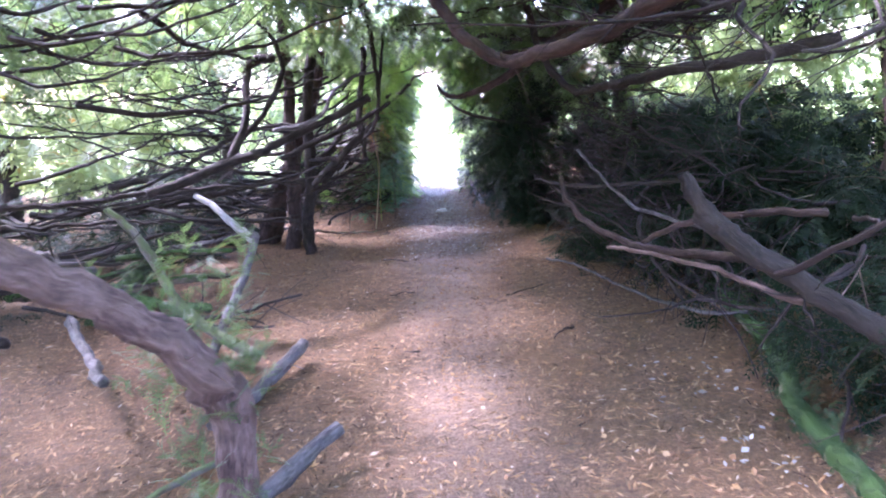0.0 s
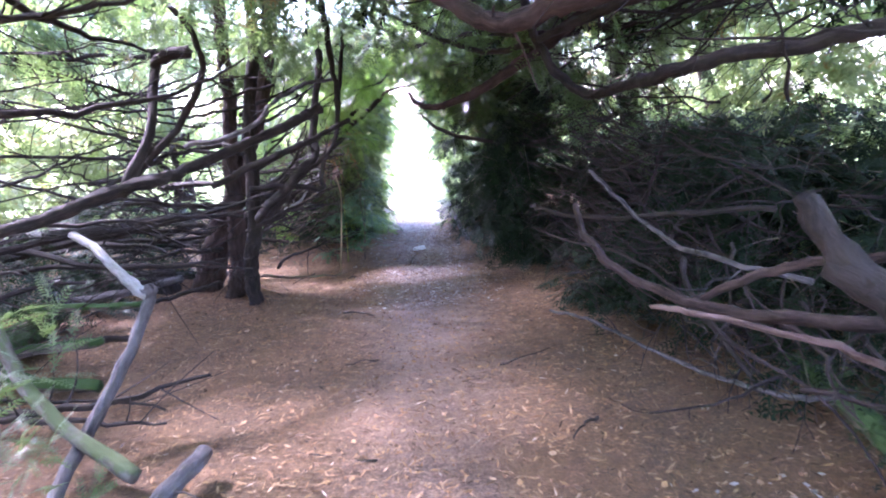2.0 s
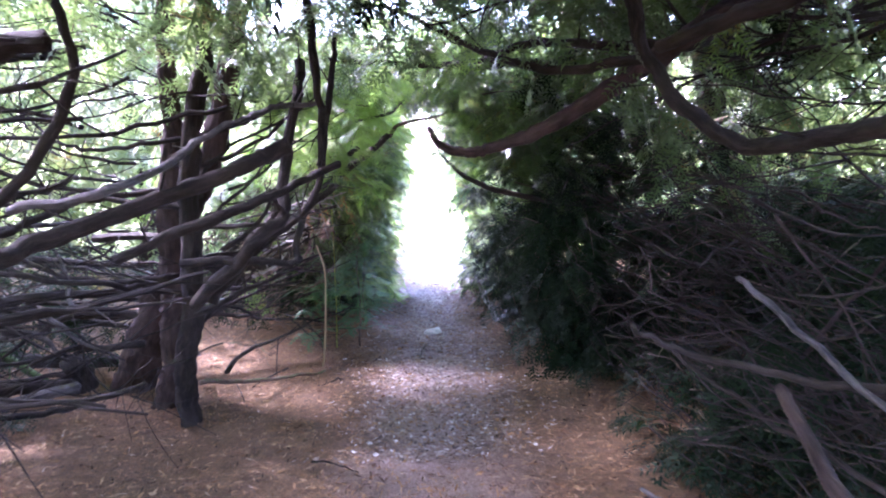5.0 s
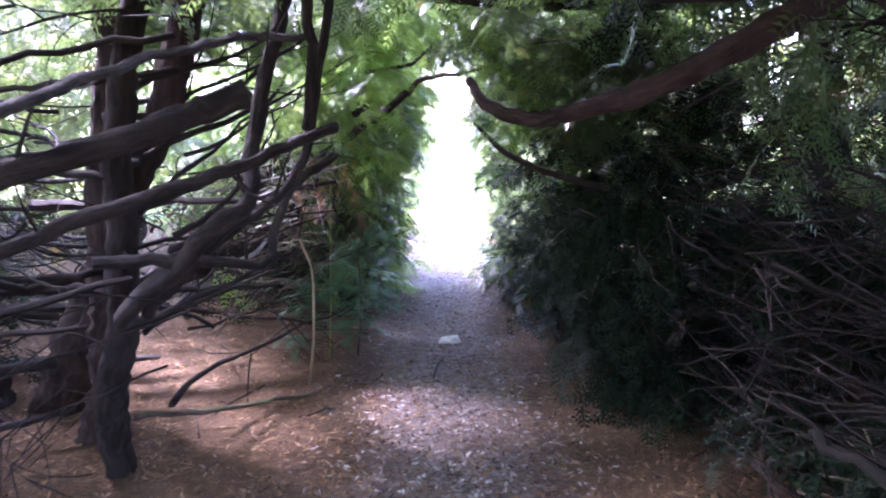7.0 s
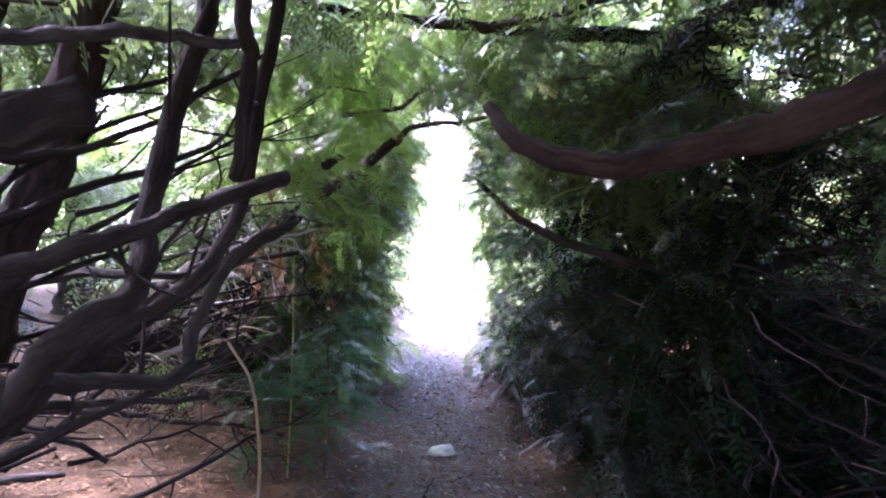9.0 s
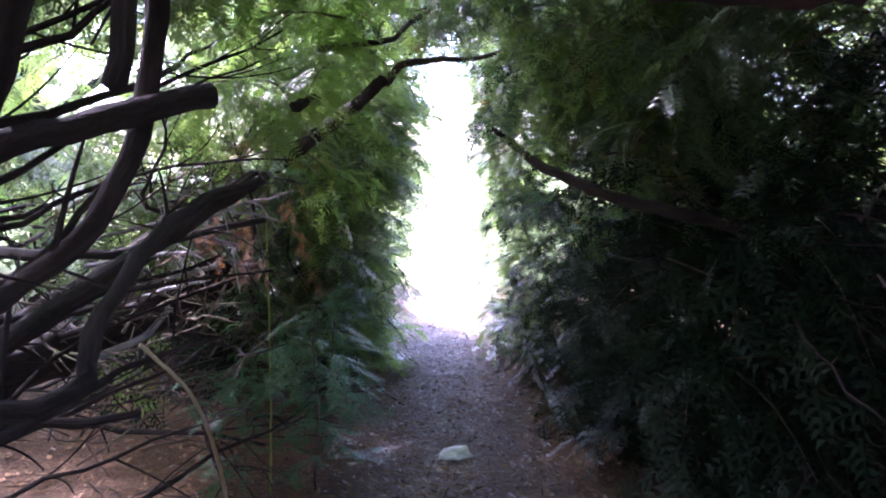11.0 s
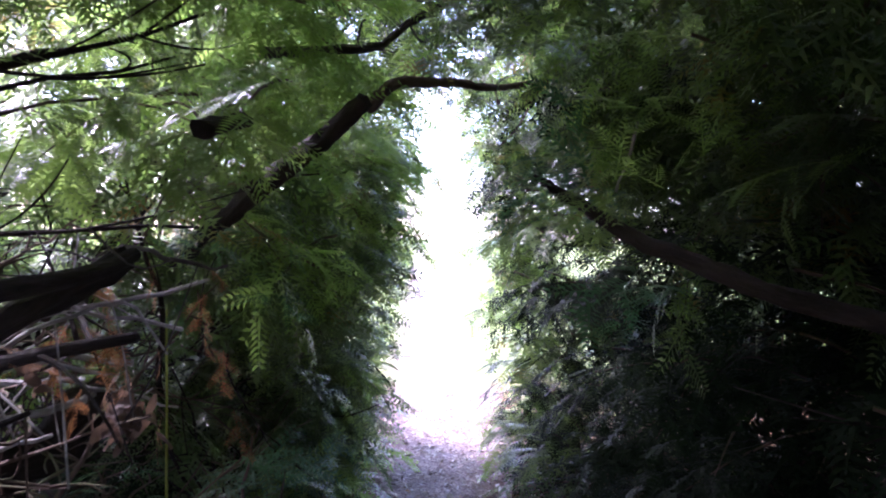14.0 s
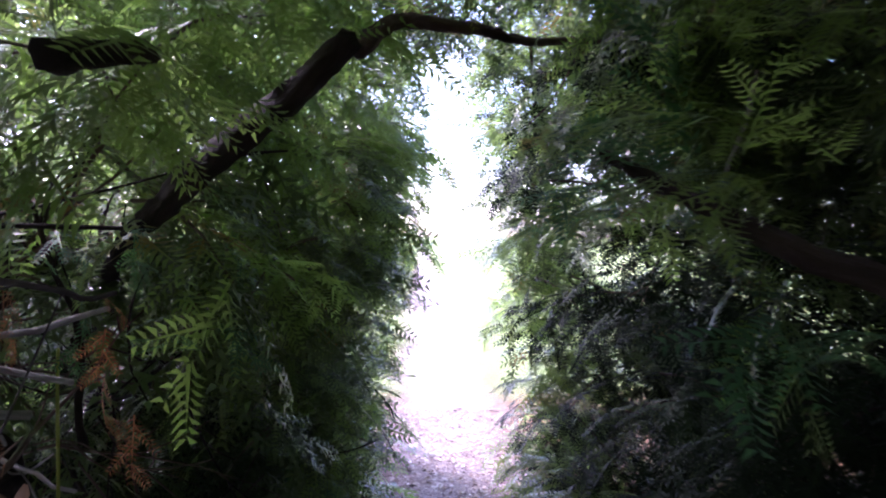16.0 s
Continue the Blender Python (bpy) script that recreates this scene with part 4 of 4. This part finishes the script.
shoots(stump, 90, ((-1.05, 2.1, 0.0), (-0.74, 2.45, 0.85)), NEAR_SPRAY, YEW, 134, 0.55)
shoots(stump, 100, ((-1.5, 2.7, 0.3), (-0.9, 3.1, 0.95)), NEAR_SPRAY, YEW, 135, 0.6)


def dead_wood(name, lines, material, label, seed, category="dead wood", stubs=2):
    base = lines[0][0][0]
    ob = thing(name, base, label, category)
    for k, (pts, r0, r1, *other) in enumerate(lines):
        limb("branch", pts, r0, r1, other[0] if other else material, ob, seed + k, 10, stubs=stubs)
    return ob


dead_wood("dead_branch", [([(-1.42, 3.6, 0.02), (-1.46, 4.2, 0.18), (-1.32, 4.65, 0.6), (-1.31, 4.67, 0.66)], 0.03, 0.034),
                          ([(-1.31, 4.67, 0.64), (-1.5, 4.76, 0.77), (-1.76, 4.9, 0.92)], 0.03, 0.022, PALE_WOOD)], GREY_WOOD, "bent grey dead branch with a pale broken tip", 141, stubs=0)
dead_wood("log", [([(-1.0, 2.2, 0.03), (-0.83, 2.42, 0.06), (-0.58, 2.78, 0.13)], 0.04, 0.032)], GREY_WOOD, "dark grey stick lying on needle litter", 142, "log", 0)
dead_wood("log", [([(-1.2, 3.1, 0.03), (-1.08, 3.45, 0.06), (-0.92, 3.98, 0.14)], 0.045, 0.035)], GREY_WOOD, "short grey log lying on needle litter", 143, "log", 1)
dead_wood("fallen_branch", [([(-2.2, 4.5, 0.95), (-1.98, 4.4, 0.7), (-1.73, 4.2, 0.35), (-1.2, 3.86, 0.05)], 0.02, 0.035)], ALGAE, "green-stained fallen branch leaning on the ground", 144, stubs=2)
dead_wood("mossy_log", [([(-2.6, 4.9, 0.05), (-2.7, 5.6, 0.08), (-2.72, 6.6, 0.12)], 0.1, 0.07)], MOSSY, "thick moss-covered log on the ground", 145, "log", 2)
dead_wood("mossy_log", [([(1.44, 2.0, 0.02), (1.55, 2.9, 0.05), (1.72, 3.6, 0.05), (1.82, 4.6, 0.08)], 0.06, 0.045)], MOSSY, "thin bright mossy log edging the path", 146, "log", 2)
dead_wood("fallen_branch", [([(0.8, 4.6, 0.92), (0.78, 4.3, 0.81), (0.85, 4.25, 0.71), (0.98, 4.15, 0.62), (1.1, 4.0, 0.58), (1.32, 3.8, 0.56), (1.6, 3.5, 0.6)], 0.013, 0.026), ([(1.16, 3.95, 0.6), (1.3, 3.75, 0.72), (1.5, 3.5, 0.8), (1.8, 3.2, 0.84)], 0.014, 0.02)], RUST_BARK, "forked brown fallen branch caught in the tangle", 147)
dead_wood("fallen_branch", [([(0.93, 3.9, 0.6), (1.0, 3.7, 0.6), (1.31, 3.4, 0.55), (1.5, 3.0, 0.51), (1.8, 2.6, 0.5)], 0.009, 0.017)], RED_BARK, "long thin red-brown fallen branch", 148)
dead_wood("fallen_branch", [([(0.9, 5.9, 0.03), (1.15, 5.2, 0.06), (1.42, 4.3, 0.1), (1.8, 3.9, 0.15)], 0.009, 0.012)], GREY_WOOD, "thin grey stick along the path's edge", 149)
dead_wood("fallen_branch", [([(0.8, 5.7, 0.8), (0.83, 5.6, 0.78), (1.02, 5.3, 0.75), (1.28, 4.9, 0.83), (1.8, 4.6, 0.9)], 0.010, 0.014)], BARK, "dark fallen branch among dark needles", 150)
dead_wood("fallen_branch", [([(0.95, 5.7, 0.68), (1.15, 5.2, 0.55), (1.31, 4.7, 0.35), (1.5, 4.2, 0.05)], 0.009, 0.011)], BARK, "leaning dark dead stick", 151)
dead_wood("fallen_branch", [([(1.1, 5.5, 1.0), (1.14, 5.2, 0.9), (1.2, 4.8, 0.76), (1.24, 4.4, 0.7), (1.6, 4.0, 0.6)], 0.011, 0.014)], GREY_WOOD, "pale dead branch across the tangle", 152)
dead_wood("pale_stick", [([(-1.3, 8.3, 0.8), (-1.1, 8.4, 0.84), (-1.02, 8.45, 0.86), (-0.93, 8.5, 0.9)], 0.008, 0.01)], PALE_WOOD, "pale bare stick caught among dead boughs", 156, "stick", 2)
dead_wood("pale_stick", [([(-1.25, 8.1, 0.62), (-1.12, 8.2, 0.68), (-1.05, 8.3, 0.76)], 0.014, 0.01)], PALE_WOOD, "pale bare stick caught among dead boughs", 157, "stick", 1)
dead_wood("pale_stick", [([(-1.1, 8.45, 1.0), (-1.01, 8.5, 0.99), (-0.87, 8.6, 0.96)], 0.006, 0.008)], PALE_WOOD, "pale bare stick caught among dead boughs", 158, "stick", 2)
dead_wood("fallen_branch", [([(-1.5, 2.3, 0.03), (-1.3, 2.5, 0.04), (-1.05, 2.72, 0.06)], 0.012, 0.016)], ALGAE, "thin green-stained stick on the litter", 159, "stick", 1)
dead_wood("pale_stick", [([(0.48, 10.3, 0.16), (0.51, 9.6, 0.1), (0.55, 9.0, 0.035)], 0.02, 0.028)], PALE_WOOD, "smooth pale stick lying beside the path", 153, "stick", 0)
dead_wood("stick", [([(0.6, 10.4, 0.3), (0.68, 9.6, 0.2), (0.8, 8.7, 0.05)], 0.02, 0.03)], BARK, "dark stick slanting beside the path", 154, "stick", 1)
dead_wood("tree_stump", [([(-2.25, 7.5, -0.05), (-2.25, 7.5, 0.1), (-2.24, 7.5, 0.2)], 0.12, 0.1)], BARK, "low dark cut stump in the litter", 155, "stump", 0)

r = np.random.default_rng(77)
for k in range(16):
    p = np.array([r.uniform(-4.2, -2.3), r.uniform(4.5, 8.5), r.uniform(0.06, 0.35)])
    d = np.array([r.uniform(0.5, 1.0), r.normal(0, 0.5), r.normal(0, 0.08)])
    ln = r.uniform(0.8, 1.7)
    rad = r.uniform(0.02, 0.06)
    dead_wood("log", [([p, p + d * ln * 0.5 + (0, 0, r.normal(0, 0.04)), p + d * ln], rad, rad * 0.7)], (BARK, GREY_WOOD, MOSSY)[k % 3], ("dark fallen log in the log pile", "grey fallen log in the log pile", "mossy fallen log in the log pile")[k % 3], 160 + k, "log", 1)

for ob in [o for o in scene.objects if o.name.startswith("mossy_log")]:
    for branch in list(ob.children):
        co = np.empty(len(branch.data.vertices) * 3, np.float32)
        branch.data.vertices.foreach_get("co", co)
        co = co.reshape(-1, 3)
        rr = np.random.default_rng(len(co))
        tuft = co[rr.integers(0, len(co), 420)] + rr.normal(0, 0.008, (420, 3))
        d = rr.normal(0, 0.6, (420, 3)) + (0, 0, 0.6)
        v, q = sprays(NEAR_SPRAY, tuft, d, rr.uniform(0.22, 0.5, 420), 9)
        part("moss", quad_mesh("moss", v, q), MOSS, ob, "feathery bright green moss", "stuff")

r = np.random.default_rng(88)
for k in range(14):
    p = np.array([r.uniform(-1.6, 1.0), r.uniform(3.2, 9.6), 0.0])
    p[2] = ground_height(p[:1], p[1:2])[0] + 0.008
    a = r.uniform(0, 6.28)
    d = np.array([math.cos(a), math.sin(a), 0.02]) * r.uniform(0.08, 0.25)
    dead_wood("stick", [([p - d, p + (0, 0, 0.006), p + d], r.uniform(0.004, 0.008), 0.003)], BARK, "short dark dead stick on the litter", 200 + k, "stick", 0)

stone = bmesh.new()
bmesh.ops.create_icosphere(stone, subdivisions=3, radius=1.0)
for v in stone.verts:
    f = 1 + 0.35 * noise.noise(v.co * 1.7)
    v.co = Vector((v.co.x * 0.075 * f, v.co.y * 0.05 * f, max(v.co.z, -0.3) * 0.03 * f))
me = bpy.data.meshes.new("white_stone")
stone.to_mesh(me)
me.materials.append(island_material("white_chalk", [(0.0, (0.72, 0.7, 0.68)), (1.0, (0.8, 0.78, 0.76))]))
white = new("white_stone", me)
white.location = (0.03, 8.7, 0.015)
white.rotation_euler = (0, 0, 0.5)
tagged(white, "small white flat stone on the trodden path", "stone")


def seedling(at, height, count, seed, material=SEEDLING_AND_LIT, label="young yew seedling with pale green needles"):
    ob = thing("yew_seedling", at, label, "seedling")
    x, y, z = at
    limb("stem", [(x, y, z), (x + 0.03, y - 0.02, z + height * 0.5), (x + 0.05, y - 0.03, z + height)], 0.006, 0.003, TWIG, ob, seed, 5)
    rr = np.random.default_rng(seed)
    o = np.column_stack([rr.normal(x + 0.03, 0.02, count), rr.normal(y, 0.02, count), rr.uniform(z + 0.1 * height, z + height, count)])
    b = rr.uniform(0, 6.3, count)
    v, q = sprays(NEAR_SPRAY, o, np.column_stack([np.cos(b), np.sin(b), rr.uniform(0.0, 0.35, count)]), rr.uniform(0.7, 1.2, count), seed)
    part("needles", quad_mesh("needles", v - np.array(at), q), material, ob, "", "stuff")


# pale needles on these spray tips stand in for light from the opening
shoots(dark_yew, 12, ((0.16, 8.2, 1.32), (0.42, 8.5, 1.45)), NEAR_SPRAY, SEEDLING_AND_LIT, 187, 0.8, (-0.9, -0.3, 0.15))
shoots(dark_yew, 5, ((0.24, 7.95, 1.17), (0.36, 8.05, 1.22)), NEAR_SPRAY, SEEDLING_AND_LIT, 188, 0.7, (-0.9, -0.1, 0.0))
shoots(dark_yew, 26, ((0.22, 7.85, 1.42), (0.7, 8.3, 1.75)), NEAR_SPRAY, YEW_LIT, 189, 0.8, (-0.7, -0.4, 0.05))
shoots(dark_yew, 16, ((0.12, 8.0, 1.36), (0.34, 8.25, 1.46)), NEAR_SPRAY, YEW_LIT, 195, 0.6, (-0.9, -0.2, 0.1))
shoots(hedge_yew, 26, ((-0.95, 8.0, 1.5), (-0.4, 8.35, 1.8)), NEAR_SPRAY, YEW_LIT, 196, 0.75, (0.5, -0.4, -0.2))
shoots(hedge_yew, 14, ((-0.7, 8.15, 1.15), (-0.42, 8.4, 1.32)), NEAR_SPRAY, SEEDLING_AND_LIT, 197, 0.36, (0.4, -0.5, -0.3))
limb("limb", [(0.36, 8.32, 1.56), (0.32, 8.3, 1.49), (0.28, 8.3, 1.39)], 0.004, 0.003, PALE_WOOD, dark_yew, 190, 5)
seedling((-0.6, 8.85, 0), 0.62, 24, 181)
seedling((-0.62, 9.45, 0), 0.35, 12, 182)
seedling((-0.54, 8.36, 0), 0.84, 30, 198)
shoots(hedge_yew, 22, ((-0.95, 8.2, 0.42), (-0.6, 8.45, 0.72)), NEAR_SPRAY, SEEDLING_AND_LIT, 199, 0.6, (0.6, -0.5, 0.1))
seedling((-0.85, 8.45, 0), 0.5, 24, 183)
seedling((-0.55, 9.8, 0), 0.5, 16, 184)

reed = thing("reed", (-0.71, 8.35, 0), "upright yellow-green reed stem", "reed")
limb("stem", [(-0.71, 8.35, 0), (-0.7, 8.35, 0.5), (-0.7, 8.35, 1.12)], 0.005, 0.003, REED_GREEN, reed, 185, 6, 0.005)
reed = thing("reed", (-0.75, 7.9, 0), "bent dry straw-coloured reed", "reed")
limb("stem", [(-0.75, 7.9, 0), (-0.7, 7.75, 0.27), (-0.65, 7.5, 0.54), (-0.6, 7.2, 0.79), (-0.6, 6.95, 0.97)], 0.007, 0.004, STRAW, reed, 186, 6, 0.005)

dead_bough = thing("dead_bough", (-0.95, 8.3, 1.0), "dead bough with hanging orange-brown needles", "dead wood")
limb("branch", [(-1.5, 8.7, 0.95), (-0.95, 8.3, 1.1), (-0.69, 8.05, 1.22), (-0.58, 8.05, 1.2), (-0.5, 8.1, 1.2)], 0.009, 0.003, GREY_WOOD, dead_bough, 191, 6, stubs=6)
limb("branch", [(-1.4, 8.4, 0.9), (-0.94, 8.3, 0.97), (-0.92, 8.5, 0.93), (-0.7, 8.4, 0.95)], 0.009, 0.003, PALE_WOOD, dead_bough, 192, 6, stubs=5)
limb("branch", [(-1.0, 8.2, 1.05), (-0.73, 7.9, 1.14), (-0.65, 8.0, 1.17), (-0.58, 8.0, 1.08)], 0.005, 0.002, PALE_WOOD, dead_bough, 194, 6, stubs=5)
shoots(dead_bough, 22, ((-0.9, 7.95, 0.9), (-0.5, 8.3, 1.25)), NEAR_SPRAY, DEAD_NEEDLES, 193, 0.36, (0.1, -0.2, -0.8))


def dead_leaf_clump(at, count, seed):
    """Curled dry leaves caught in a bunch: each a small bent sheet with a folded midrib."""
    rr = np.random.default_rng(seed)
    verts, quads = [], []
    u, w = np.meshgrid(np.linspace(-1, 1, 5), np.linspace(-1, 1, 5))
    cells = np.array([[i * 5 + j, i * 5 + j + 1, i * 5 + j + 6, i * 5 + j + 5] for i in range(4) for j in range(4)])
    for _ in range(count):
        ln, wd = rr.uniform(0.014, 0.028), rr.uniform(0.009, 0.016)
        x, y = u.ravel() * ln, w.ravel() * wd * (1 - 0.7 * u.ravel() ** 2)
        z = rr.uniform(-22, 22) * x ** 2 + rr.uniform(12, 45) * y ** 2 + rr.normal(0, 0.002, 25)
        q, _ = np.linalg.qr(rr.normal(0, 1, (3, 3)))
        quads.append(cells + 25 * len(verts))
        verts.append(np.stack([x, y, z], 1) @ q + rr.normal(0, 1, 3) * (0.03, 0.02, 0.022))
    ob = part("dead_leaf_clump", quad_mesh("dead_leaf_clump", np.vstack(verts), np.vstack(quads), None, True), DRY_LEAF, None, "bunch of curled dry brown leaves caught on dead boughs")
    ob.location = at
    return tagged(ob, category="dead leaves")


DRY_LEAF = leaf_material("curled_dry_leaf", (0.07, 0.046, 0.034), (0.2, 0.14, 0.105), (0.16, 0.1, 0.06), 0.7, 0.25)
dead_leaf_clump((-0.73, 8.2, 0.9), 44, 301)
dead_leaf_clump((-0.86, 8.12, 1.02), 9, 302)
# thin dead twigs; the pale wood carries part of their sunlit look
for k, line_points in enumerate(([(-1.2, 8.25, 0.78), (-0.98, 8.18, 0.86), (-0.84, 8.15, 0.9)], [(-1.05, 8.05, 1.0), (-0.9, 8.1, 1.03), (-0.74, 8.17, 1.0)],
                                 [(-0.86, 8.1, 1.2), (-0.76, 8.15, 1.13), (-0.62, 8.25, 1.1)], [(-0.9, 8.15, 1.12), (-0.72, 8.2, 1.16), (-0.58, 8.22, 1.2)])):
    dead_wood("pale_stick", [(line_points, 0.009 if k < 2 else 0.005, 0.004)], PALE_WOOD, "pale bare stick caught among dead boughs", 310 + k, "stick", 2)
